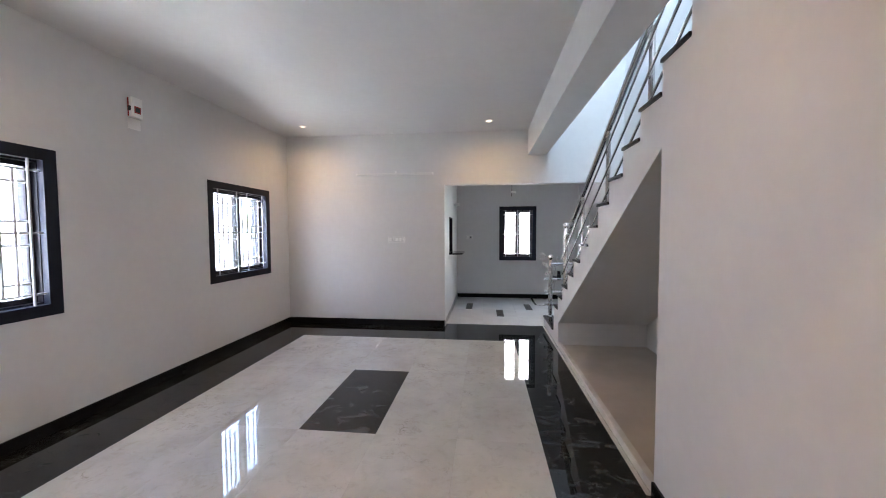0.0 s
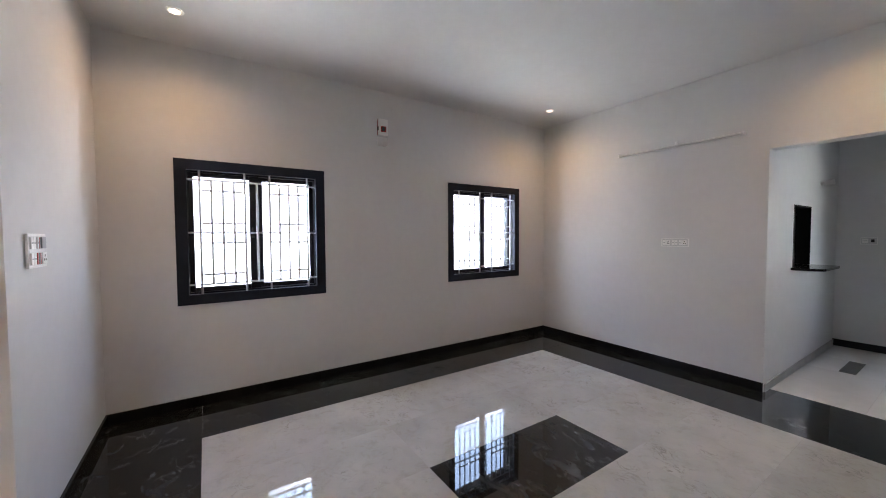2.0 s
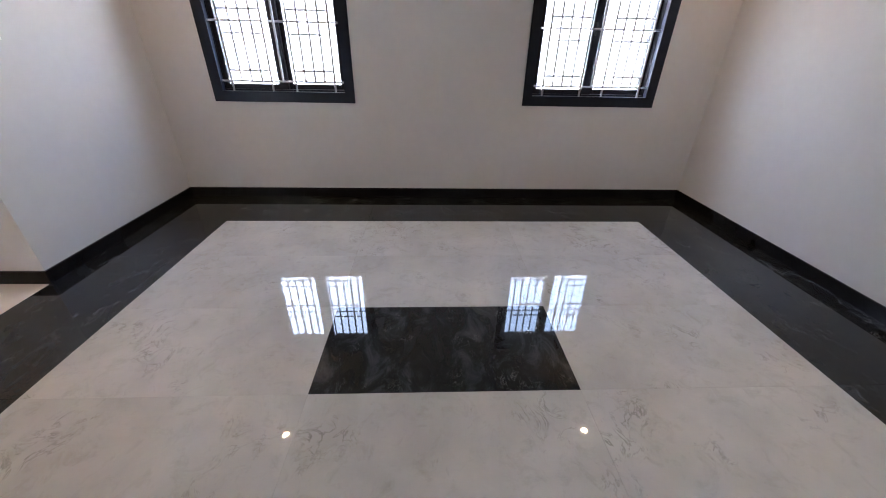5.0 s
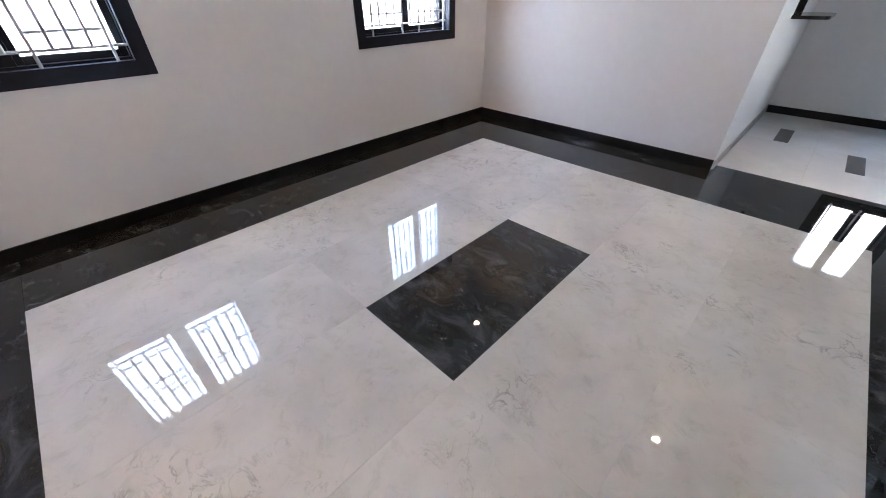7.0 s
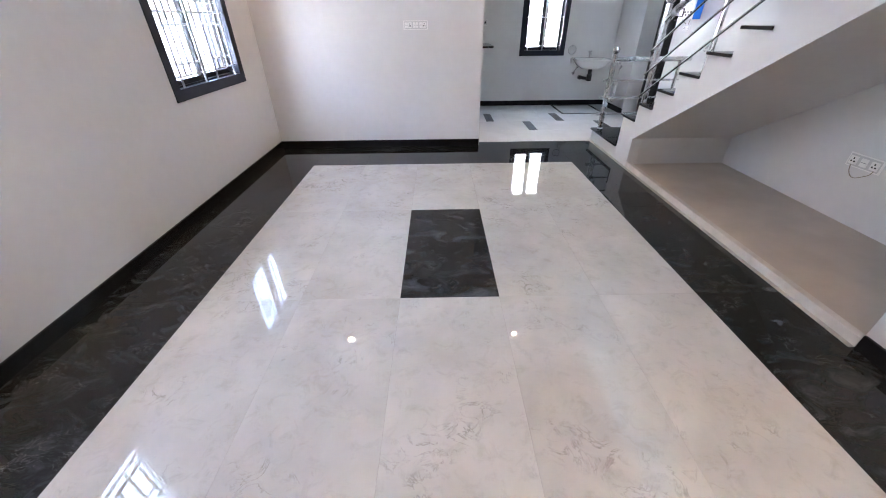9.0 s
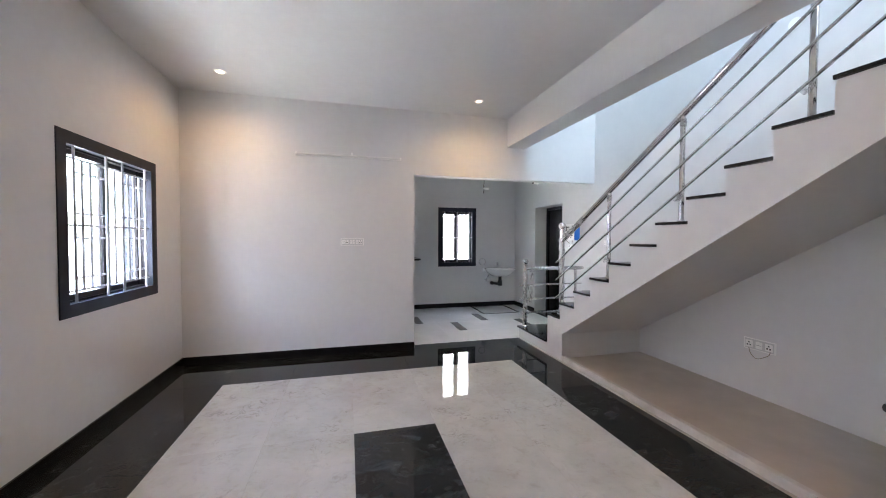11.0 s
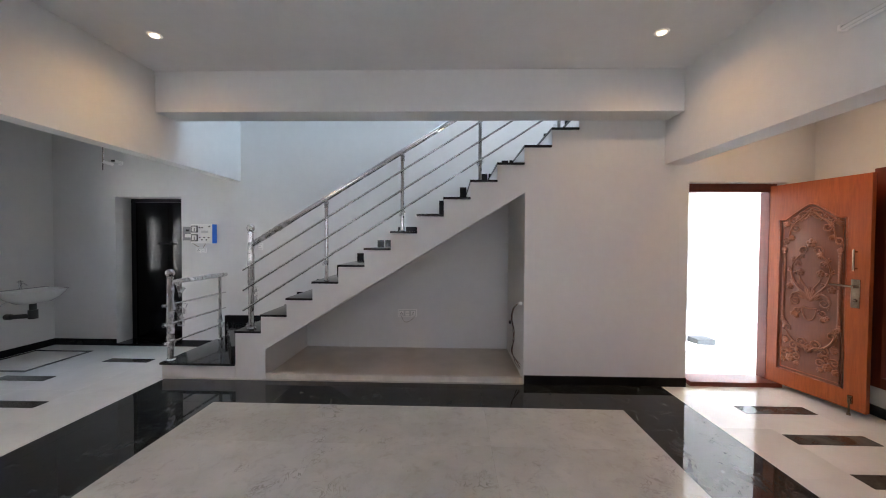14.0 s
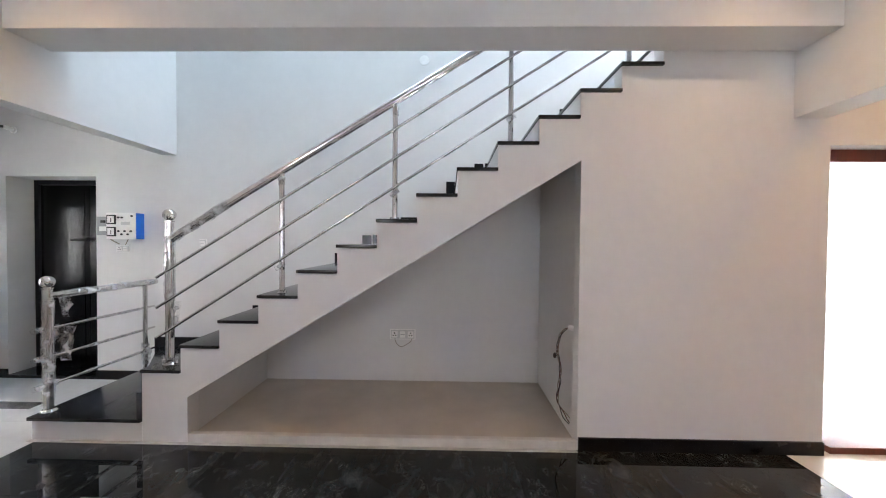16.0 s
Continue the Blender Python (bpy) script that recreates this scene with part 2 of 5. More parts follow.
def box(bm, a, b, bevel=0.0):
    vs = bmesh.ops.create_cube(bm, size=1.0)["verts"]
    for v in vs:
        v.co = Vector([lo + (c + 0.5) * (hi - lo) for c, lo, hi in zip(v.co, a, b)])
    if bevel:
        edges = list({e for v in vs for e in v.link_edges})
        bmesh.ops.bevel(bm, geom=edges, offset=bevel, segments=2, affect="EDGES", profile=0.7)
    return bm


def rod(bm, p, q, r, seg=12, r2=None):
    p, q = Vector(p), Vector(q)
    d = q - p
    m = Matrix.Translation((p + q) / 2) @ d.to_track_quat("Z", "Y").to_matrix().to_4x4()
    bmesh.ops.create_cone(bm, cap_ends=True, segments=seg, radius1=r, radius2=r if r2 is None else r2, depth=d.length, matrix=m)
    return bm


def ball(bm, c, r, seg=16, squash=1.0):
    bmesh.ops.create_uvsphere(bm, u_segments=seg, v_segments=max(6, seg // 2), radius=r, matrix=Matrix.Translation(c) @ Matrix.Diagonal((1, 1, squash, 1)))
    return bm


def tube(bm, pts, r, seg=8, taper=1.0):
    """A round tube along points; the radius runs from r to r * taper."""
    pts = [Vector(p) for p in pts]
    rings = []
    for i, p in enumerate(pts):
        d = (pts[min(i + 1, len(pts) - 1)] - pts[max(i - 1, 0)]).normalized()
        q = d.to_track_quat("Z", "Y")
        rr = r * (1 + (taper - 1) * i / (len(pts) - 1))
        rings.append([bm.verts.new(p + q @ Vector((rr * math.cos(2 * math.pi * j / seg), rr * math.sin(2 * math.pi * j / seg), 0))) for j in range(seg)])
    for a, b in zip(rings, rings[1:]):
        for j in range(seg):
            bm.faces.new((a[j], a[(j + 1) % seg], b[(j + 1) % seg], b[j]))
    bm.faces.new(rings[0][::-1])
    bm.faces.new(rings[-1])
    return bm


def prism(bm, outline, x0, x1):
    """A (y, z) outline given thickness along x."""
    lo = [bm.verts.new((x0, y, z)) for y, z in outline]
    hi = [bm.verts.new((x1, y, z)) for y, z in outline]
    bm.faces.new(lo)
    bm.faces.new(hi[::-1])
    for i in range(len(outline)):
        j = (i + 1) % len(outline)
        bm.faces.new((lo[j], lo[i], hi[i], hi[j]))
    bmesh.ops.recalc_face_normals(bm, faces=bm.faces)
    return bm


def panel(axis, c0, c1, u, v, holes=()):
    """A wall between c0 and c1 on an axis, over u and v (z), with rectangular holes (u0, u1, v0, v1) right through it."""
    us = sorted({*u, *[h[0] for h in holes], *[h[1] for h in holes]})
    vs = sorted({*v, *[h[2] for h in holes], *[h[3] for h in holes]})
    us, vs = [a for a in us if u[0] <= a <= u[1]], [a for a in vs if v[0] <= a <= v[1]]

    def solid(i, j):
        if not (0 <= i < len(us) - 1 and 0 <= j < len(vs) - 1):
            return False
        cu, cv = (us[i] + us[i + 1]) / 2, (vs[j] + vs[j + 1]) / 2
        return not any(h[0] < cu < h[1] and h[2] < cv < h[3] for h in holes)

    bm, made = bmesh.new(), {}

    def vert(c, a, b):
        key = (c, a, b)
        if key not in made:
            made[key] = bm.verts.new((c, a, b) if axis == "x" else (a, c, b))
        return made[key]

    for i in range(len(us) - 1):
        for j in range(len(vs) - 1):
            if not solid(i, j):
                continue
            a0, a1, b0, b1 = us[i], us[i + 1], vs[j], vs[j + 1]
            for c in (c0, c1):
                bm.faces.new([vert(c, a0, b0), vert(c, a1, b0), vert(c, a1, b1), vert(c, a0, b1)])
            for (di, dj), (p, q) in {(-1, 0): ((a0, b0), (a0, b1)), (1, 0): ((a1, b0), (a1, b1)), (0, -1): ((a0, b0), (a1, b0)), (0, 1): ((a0, b1), (a1, b1))}.items():
                if not solid(i + di, j + dj):
                    bm.faces.new([vert(c0, *p), vert(c0, *q), vert(c1, *q), vert(c1, *p)])
    bmesh.ops.recalc_face_normals(bm, faces=bm.faces)
    return bm


ORIGIN = {}


def mesh_of(name, bm, mat, smooth=False):
    me = bpy.data.meshes.new(name)
    bm.to_mesh(me)
    bm.free()
    me.materials.append(mat)
    if smooth:
        me.polygons.foreach_set("use_smooth", [True] * len(me.polygons))
        me.set_sharp_from_angle(angle=radians(40))
    return me


def structure(name, bm, mat, label, category):
    return tagged(new(name, mesh_of(name, bm, mat)), label, category, kind="structure")


def thing(name, at, label, category, group="", kind=""):
    ob = new(name)
    ob.empty_display_size = 0.1
    ob.location = at
    ORIGIN[ob.name] = Vector(at)
    return tagged(ob, label, category, group, kind)


def single(name, bm, mat, at, label, category, group="", smooth=True):
    """A thing of one mesh."""
    bmesh.ops.translate(bm, verts=bm.verts, vec=-Vector(at))
    ob = new(name, mesh_of(name, bm, mat, smooth))
    ob.location = at
    ORIGIN[ob.name] = Vector(at)
    return tagged(ob, label, category, group)


def part(name, bm, mat, parent, label="", smooth=True):
    """A bmesh in world places as one mesh under a thing or a part."""
    o = ORIGIN.get(parent.name, Vector())
    bmesh.ops.translate(bm, verts=bm.verts, vec=-o)
    ob = new(name, mesh_of(name, bm, mat, smooth))
    ob.parent = parent
    ORIGIN[ob.name] = o
    return tagged(ob, label)


def B():
    return bmesh.new()


# ---- plan ----
XW, XE, XF = -3.21, 0.95, 2.035          # window wall, stair side, far side wall
YS, YN, YD = 0.73, 5.66, 8.245           # hall's two cross walls, end of the dining space
TOP, LINTEL = 3.03, 2.222
S_JAMB, N_JAMB = -1.665, -0.618
LOB_S = -0.74
W1, W2, WZ = (1.20, 2.42), (3.925, 5.14), (0.88, 2.11)
DW, DZ = (0.335, 1.145), (0.845, 2.05)
BATH = (6.47, 7.38, 2.012)
KIT = (6.43, 7.06, 1.10, 1.757)
DOOR_Y, DOOR_TOP = (-0.48, 0.485), 2.055
ROOF = 5.9
NOSE_Y, GOING, RISE, STEP1 = 5.095, 0.2694, 0.174, 0.50

# ---- structure ----
structure("wall_west", panel("x", XW - 0.23, XW, (-3.2, YD + 0.23), (0, TOP), [(*W1, *WZ), (*W2, *WZ)]), M_WALL, "off-white painted plaster wall with two windows", "wall")
structure("wall_north", panel("y", YN, YN + 0.15, (XW, XF), (0, TOP), [(N_JAMB, XF, 0, LINTEL)]), M_WALL, "off-white painted wall with wide dining opening", "wall")
structure("wall_south", panel("y", YS - 0.21, YS, (XW, XE), (0, TOP), [(S_JAMB, XE, 0, LINTEL)]), M_WALL, "off-white painted wall open to the entrance lobby", "wall")
structure("wall_east", panel("x", XF, XF + 0.30, (0.47, YD + 0.23), (0, ROOF + 0.2), [(BATH[0], BATH[1], 0, BATH[2])]), M_WALL, "off-white painted wall behind the staircase", "wall")
structure("wall_dining_end", panel("y", YD, YD + 0.23, (XW, XF), (0, TOP), [(*DW, *DZ)]), M_WALL, "pale grey painted end wall with window", "wall")
structure("wall_kitchen", panel("x", N_JAMB - 0.12, N_JAMB, (YN + 0.15, YD), (0, TOP), [KIT]), M_WALL, "pale grey painted wall with kitchen serving hatch", "wall")
structure("wall_lobby_west", panel("x", S_JAMB - 0.15, S_JAMB, (-3.2, YS - 0.21), (0, TOP)), M_WALL, "off-white painted lobby wall", "wall")
structure("wall_lobby_south", panel("y", LOB_S - 0.23, LOB_S, (S_JAMB, XE + 0.25), (0, TOP), [(-0.64, 0.43, 0.25, 2.08)]), M_WALL, "off-white painted lobby wall with wooden window", "wall")
structure("wall_lobby_east", panel("x", XE + 0.02, XE + 0.25, (LOB_S, 0.487), (0, TOP), [(*DOOR_Y, 0, DOOR_TOP)]), M_WALL, "off-white painted wall round the main doorway", "wall")
structure("wall_stairwell_south", panel("y", 0.335, 0.485, (XE + 0.25, XF + 0.30), (0, ROOF + 0.2)), M_WALL, "off-white painted stairwell end wall", "wall")
structure("wall_stairwell_west", panel("x", XE - 0.04, XE + 0.13, (0.485, YN), (TOP + 0.06, ROOF + 0.2)), M_WALL, "off-white painted upper stairwell wall", "wall")
structure("wall_stairwell_north", panel("y", YN, YN + 0.15, (XE - 0.02, XF), (TOP, ROOF + 0.2)), M_WALL, "off-white painted upper stairwell wall", "wall")
# Unseen box added behind the bathroom door to keep outside light out.
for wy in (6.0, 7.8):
    structure("wall_bathroom", panel("y", wy, wy + 0.1, (XF + 0.30, XF + 0.9), (0, TOP)), M_UNLIT, "unseen near-black side wall blocking light behind bathroom door", "wall")
structure("wall_store", panel("x", XF + 0.9, XF + 1.0, (6.0, 7.9), (0, TOP)), M_UNLIT, "unseen near-black back wall blocking light behind bathroom door", "wall")
# Added backdrop: the dark beyond the hatch is put into its colour.
structure("wall_kitchen_back", panel("x", N_JAMB - 1.6, N_JAMB - 1.5, (YN + 0.15, YD), (0, TOP)), M_UNLIT, "near-black wall, unlit kitchen's darkness put into its colour", "wall")

structure("ceiling_hall", box(B(), (XW - 0.23, YS - 0.1, TOP), (0.70, YN + 0.075, TOP + 0.12)), M_CEIL, "white painted hall ceiling", "ceiling")
structure("ceiling_lobby", box(B(), (XW - 0.23, -3.2, TOP), (XE + 0.25, YS - 0.101, TOP + 0.12)), M_CEIL, "white painted lobby ceiling", "ceiling")
structure("ceiling_dining", box(B(), (XW - 0.23, YN + 0.076, TOP), (XF + 0.001, YD + 0.23, TOP + 0.12)), M_CEIL, "white painted dining ceiling", "ceiling")
structure("ceiling_stairwell", box(B(), (XE - 0.02, 0.335, ROOF + 0.2), (XF + 0.30, YN + 0.15, ROOF + 0.3)), M_CEIL, "white painted stairwell roof", "ceiling")
# Lid of the unseen light-blocking box behind the bathroom door.
structure("ceiling_bathroom", box(B(), (XF + 0.30, 6.0, TOP), (XF + 1.0, 7.9, TOP + 0.1)), M_UNLIT, "unseen near-black lid blocking light behind bathroom door", "ceiling")
structure("beam", box(B(), (0.655, YS, 2.647), (0.925, YN, TOP + 0.08), 0.006), M_WALL, "off-white plastered ceiling beam beside the stairwell", "beam")

# side of the staircase with the triangular niche under it
steps = []
for i in range(13):
    steps += [(NOSE_Y - 0.015 - GOING * i, STEP1 - 0.025 + RISE * (i - 1)), (NOSE_Y - 0.015 - GOING * i, STEP1 - 0.025 + RISE * i)]
steps[0] = (NOSE_Y - 0.015, 0)
end_y = NOSE_Y - 0.015 - GOING * 13
side = steps + [(end_y, steps[-1][1]), (end_y, TOP + 0.08), (0.487, TOP + 0.08), (0.487, 0), (2.105, 0), (2.105, 1.942), (4.765, 0.312), (4.765, 0)]
structure("wall_stair_side", prism(B(), side, XE, XE + 0.11), M_WALL, "off-white plastered stair side with triangular niche", "wall")

flight = list(steps)
for i in range(13, 16):
    y = NOSE_Y - 0.015 - GOING * i
    flight += [(y, STEP1 - 0.025 + RISE * (i - 1)), (y, STEP1 - 0.025 + RISE * i)]
flight += [(0.487, flight[-1][1]), (0.487, flight[-1][1] - 0.2), (1.0, flight[-1][1] - 0.22), (2.105, 1.945), (4.765, 0.314), (4.765, 0)]
stairs = structure("staircase", prism(B(), flight, XE + 0.112, XF - 0.001), M_WALL, "white plastered concrete staircase with black granite treads", "staircase")
structure("wall_niche_end", box(B(), (XE + 0.112, 2.0, 0), (XF, 2.105, 2.05)), M_WALL, "off-white painted end wall of the stair niche", "wall")
structure("floor_niche", box(B(), (XE + 0.045, 2.107, 0), (XF - 0.002, 4.763, 0.032)), M_NICHE, "beige cement screed floor of the stair niche", "floor")
structure("kerb_niche", box(B(), (XE - 0.004, 2.107, 0), (XE + 0.043, 4.763, 0.06), 0.006), M_KERB, "pale cement kerb along the stair niche", "kerb")

for i in range(16):
    y1 = NOSE_Y - 0.008 - GOING * i
    y0 = NOSE_Y - 0.016 - GOING * (i + 1) if i < 15 else 0.49
    z = STEP1 + RISE * i
    part("tread", box(B(), (XE - 0.012 if i < 13 else XE + 0.115, y0, z - 0.022), (XF - 0.003, y1, z), 0.004), M_TREAD, stairs, "polished black granite tread")
    if i < 15:
        part("wall_skirting", box(B(), (XF - 0.02, y0 + 0.006, z + 0.001), (XF - 0.002, y0 + 0.09, z + RISE + 0.082)), M_SKIRT, stairs, "black granite stair skirting")
        part("wall_skirting", box(B(), (XF - 0.02, y0 + 0.092, z + 0.001), (XF - 0.002, y1 - 0.02, z + 0.085)), M_SKIRT, stairs, "black granite stair skirting")

# bottom platform and the turning step
PL_Y, PL_Z = 5.875, 0.16
platform = structure("stair_platform", box(B(), (XE, NOSE_Y - 0.012, 0), (XF - 0.001, PL_Y - 0.015, PL_Z - 0.025)), M_WALL, "low white platform with black granite top at stair foot", "platform")
part("granite_top", box(B(), (XE - 0.02, NOSE_Y - 0.012, PL_Z - 0.024), (XF - 0.002, PL_Y, PL_Z), 0.004), M_TREAD, platform, "polished black granite slab")
bm = B()
for z0, z1 in ((PL_Z + 0.001, PL_Z + RISE),):
    lo = [bm.verts.new((x, y, z0)) for x, y in ((XE + 0.01, NOSE_Y - 0.01), (XF - 0.003, NOSE_Y - 0.01), (XF - 0.003, 5.855), (XE + 0.01, NOSE_Y + 0.035))]
    hi = [bm.verts.new(v.co + Vector((0, 0, z1 - z0))) for v in lo]
    bm.faces.new(lo[::-1]), bm.faces.new(hi)
    for i in range(4):
        bm.faces.new((lo[i], lo[(i + 1) % 4], hi[(i + 1) % 4], hi[i]))
part("winder_step", bm, M_TREAD, platform, "black granite turning step", smooth=False)
part("wall_skirting", box(B(), (XF - 0.022, 5.857, PL_Z + 0.001), (XF - 0.004, PL_Y, PL_Z + 0.27)), M_SKIRT, platform)
part("wall_skirting", box(B(), (XF - 0.022, NOSE_Y, PL_Z + RISE + 0.001), (XF - 0.004, 5.855, PL_Z + RISE + 0.10)), M_SKIRT, platform)

# skirtings
SK = 0.088


def skirting(a, b):
    structure("baseboard", box(B(), (*a, 0.0), (*b, SK), 0.002), M_SKIRT, "black polished granite skirting", "baseboard")


skirting((XW, YS), (XW + 0.016, YN))
skirting((XW + 0.017, YN - 0.016), (N_JAMB, YN))
skirting((XW + 0.017, YS), (S_JAMB, YS + 0.016))
skirting((S_JAMB, LOB_S), (S_JAMB + 0.016, YS + 0.016))
skirting((XE - 0.016, 0.487), (XE, 2.10))
skirting((N_JAMB + 0.001, YD - 0.016), (XF, YD))
skirting((XF - 0.016, BATH[1]), (XF, YD - 0.017))
skirting((XF - 0.016, PL_Y + 0.001), (XF, BATH[0]))
skirting((S_JAMB + 0.017, LOB_S), (XE, LOB_S + 0.016))

structure("baseboard", box(B(), (N_JAMB, YN + 0.02, 0.0), (N_JAMB + 0.012, YD - 0.017, 0.075), 0.002), M_EDGE, "unpainted grey mortar skirting strip", "baseboard")

# thresholds and doorway sills
structure("threshold", box(B(), (XF - 0.018, BATH[0] + 0.002, 0), (XF + 0.30, BATH[1] - 0.002, 0.03), 0.003), M_SKIRT, "black granite bathroom threshold", "threshold")

# ---- outside ----
structure("ground", box(B(), (-300, -300, -0.5), (300, 300, -0.30)), M_CONCRETE, "pale concrete ground around the house", "ground")
structure("floor_base", box(B(), (XW - 0.25, -3.2, -0.30), (XF + 1.0, YD + 0.25, -0.012)), M_GROUT, "grey mortar bed under the floor tiles", "floor")
structure("porch", box(B(), (XE + 0.26, -6.0, -0.30), (XE + 0.52, 0.33, -0.02)), M_OUTWHITE, "pale porch floor outside the main door", "porch")
# Two slabs and an end wall, out of view, added to dim the doorway.
structure("porch_roof", box(B(), (XE + 0.26, -8.0, 2.65), (6.49, 0.33, 2.80)), M_OUTWHITE, "unseen white slab added to shade outside the main door", "roof")
structure("passage_wall", box(B(), (XE + 0.26, -8.15, -0.3), (6.49, -8.01, 1.7)), M_OUTWALL, "unseen pale blue wall added to block light from the south", "wall")
structure("side_roof", box(B(), (XF + 0.31, 0.331, 2.65), (6.49, 8.0, 2.80)), M_OUTWHITE, "unseen white slab added to shade the side passage", "roof")
structure("neighbour_wall", box(B(), (6.5, -14, -0.3), (6.7, 9, 6.5)), M_OUTWALL, "tall pale blue painted wall of the next house", "wall")
single("compound_wall", box(B(), (-5.6, -6, -0.3), (-5.45, 12, 1.45), 0.01), M_OUTWALL, (-5.5, 3, -0.3), "pale blue painted compound wall outside", "wall", smooth=False)
nb = thing("neighbour_house", (-9.5, 2, -0.3), "plain pale pink neighbouring house across the compound wall", "house")
part("wall", box(B(), (-12.0, -6, -0.3), (-8.5, 12, 4.2), 0.02), M_PINK, nb, smooth=False)
part("roof", box(B(), (-12.2, -6.2, 4.201), (-8.2, 12.2, 4.4), 0.02), M_CONCRETE, nb, smooth=False)
# Added reflector: its sunlit face brightens the dining space through window_3.
single("compound_wall", box(B(), (-6, 11.6, -0.3), (8, 11.75, 3.4), 0.01), M_OUTWHITE, (1, 11.7, -0.3), "tall white wall added to bounce sun into dining window", "wall", smooth=False)
ramp_wall = thing("porch_stair_wall", (2.5, -1.2, -0.3), "white sloping stair wall with grey blocks outside", "wall")
part("wall_panel", prism(B(), [(-2.4, -0.3), (0.2, -0.3), (0.2, 0.16), (-0.6, 0.02), (-1.75, -0.27), (-2.4, -0.29)], 2.2, 2.5), M_OUTWHITE, ramp_wall, smooth=False)
for y0, y1, z in ((-0.93, -0.68, 0.06), (-1.24, -1.02, -0.03), (-1.60, -1.36, -0.16), (-1.90, -1.66, -0.20)):
    part("block", box(B(), (2.52, y0, -0.3), (2.75, y1, z), 0.008), M_BLOCK, ramp_wall, "grey concrete block")

# ---- windows ----


def window(name, axis, c, inward, u, v, label, bars):
    """c: inner wall face; inward: +1 or -1, the way into the room on the axis; u, v: outer size of the surround."""
    du, dv = u[1] - u[0], v[1] - v[0]
    at = (c, (u[0] + u[1]) / 2, v[0]) if axis == "x" else ((u[0] + u[1]) / 2, c, v[0])
    win = thing(name, at, label, "window", kind="structure")

    def P(d, a, b):
        return (c + inward * d, u[0] + a, v[0] + b) if axis == "x" else (u[0] + a, c + inward * d, v[0] + b)

    def bx(bm, p, q, bevel=0.0):
        lo, hi = P(*p), P(*q)
        return box(bm, [min(s, t) for s, t in zip(lo, hi)], [max(s, t) for s, t in zip(lo, hi)], bevel)

    b = 0.085
    sur = B()
    for p, q in (((0, 0), (b, dv)), ((du - b, 0), (du, dv)), ((b, 0), (du - b, b)), ((b, dv - b), (du - b, dv))):
        bx(sur, (-0.225, *p), (0.008, *q))
    part("window_frame", sur, M_FRAME, win, "glossy blue-black window surround")
    mid = du / 2
    track = B()
    for p, q in (((b, b), (b + 0.006, dv - b)), ((du - b - 0.006, b), (du - b, dv - b)), ((b + 0.006, b), (du - b - 0.006, b + 0.015)), ((b + 0.006, dv - b - 0.015), (du - b - 0.006, dv - b))):
        bx(track, (-0.15, *p), (-0.045, *q), 0.002)
    part("track", track, M_ALU, win, "black aluminium sliding track")
    for k, (a0, a1) in enumerate(((b + 0.006, mid + 0.024), (mid - 0.024, du - b - 0.006))):
        d0, d1 = ((-0.085, -0.055), (-0.12, -0.09))[k]
        l, r = ((0.038, 0.080), (0.080, 0.038))[k]
        s = B()
        for p, q in (((a0, b + 0.015), (a0 + l, dv - b - 0.015)), ((a1 - r, b + 0.015), (a1, dv - b - 0.015)), ((a0 + l, b + 0.015), (a1 - r, b + 0.055)), ((a0 + l, dv - b - 0.05), (a1 - r, dv - b - 0.015))):
            bx(s, (d0, *p), (d1, *q), 0.002)
        sash = part("sash", s, M_ALU, win, "black aluminium sliding sash")
        pane = part("pane", bx(B(), ((d0 + d1) / 2 - 0.002, a0 + l - 0.001, b + 0.054), ((d0 + d1) / 2 + 0.002, a1 - r + 0.001, dv - b - 0.049)), M_GLASS, sash, "clear glass pane")
        pane.visible_shadow = False
    g = -0.022
    for h in (0.165, 0.61, 1.06) if bars == 2 else (0.16, 0.60, 1.04):
        bm = B()
        rod(bm, P(g, b - 0.004, h * dv / 1.225), P(g, du - b + 0.004, h * dv / 1.225), 0.0078, 8)
        part("grill_rail", bm, M_BAR, win)
    mains = (0.175, 0.515, 0.72, 1.055)
    if bars == 2:
        for a in mains:
            part("grill_bar", rod(B(), P(g + 0.012, a, 0.07), P(g + 0.012, a, dv - 0.075), 0.0086, 8), M_BAR, win)
        part("grill_bar", rod(B(), P(g + 0.012, 0.613, 0.165), P(g + 0.012, 0.613, 1.06), 0.0095, 8), M_BAR, win)
        for lo, hi in ((mains[0], mains[1]), (mains[2], mains[3])):
            for k in (1, 2, 3):
                a = lo + (hi - lo) * k / 4
                part("grill_bar", rod(B(), P(g + 0.006, a, 0.165), P(g + 0.006, a, 1.06), 0.0088, 6), M_BAR, win)
            for h in (0.25, 0.525, 0.695, 0.975):
                part("grill_bar", rod(B(), P(g - 0.008, lo, h), P(g - 0.008, hi, h), 0.0088, 6), M_BAR, win)
    else:
        for a in (0.14, mid, du - 0.14):
            part("grill_bar", rod(B(), P(g + 0.012, a, 0.085), P(g + 0.012, a, dv - 0.085), 0.0102, 8), M_BAR, win)
    part("latch", bx(B(), (-0.0545, mid - 0.04, dv * 0.46), (-0.042, mid - 0.022, dv * 0.54), 0.003), M_DARK, win)
    return win


window("window_1", "x", XW, 1, W1, WZ, "dark framed sliding window with silver steel grill", 2)
window("window_2", "x", XW, 1, W2, WZ, "dark framed sliding window with silver steel grill", 2)
window("window_3", "y", YD, -1, DW, DZ, "small dark framed dining window with steel bars", 1)

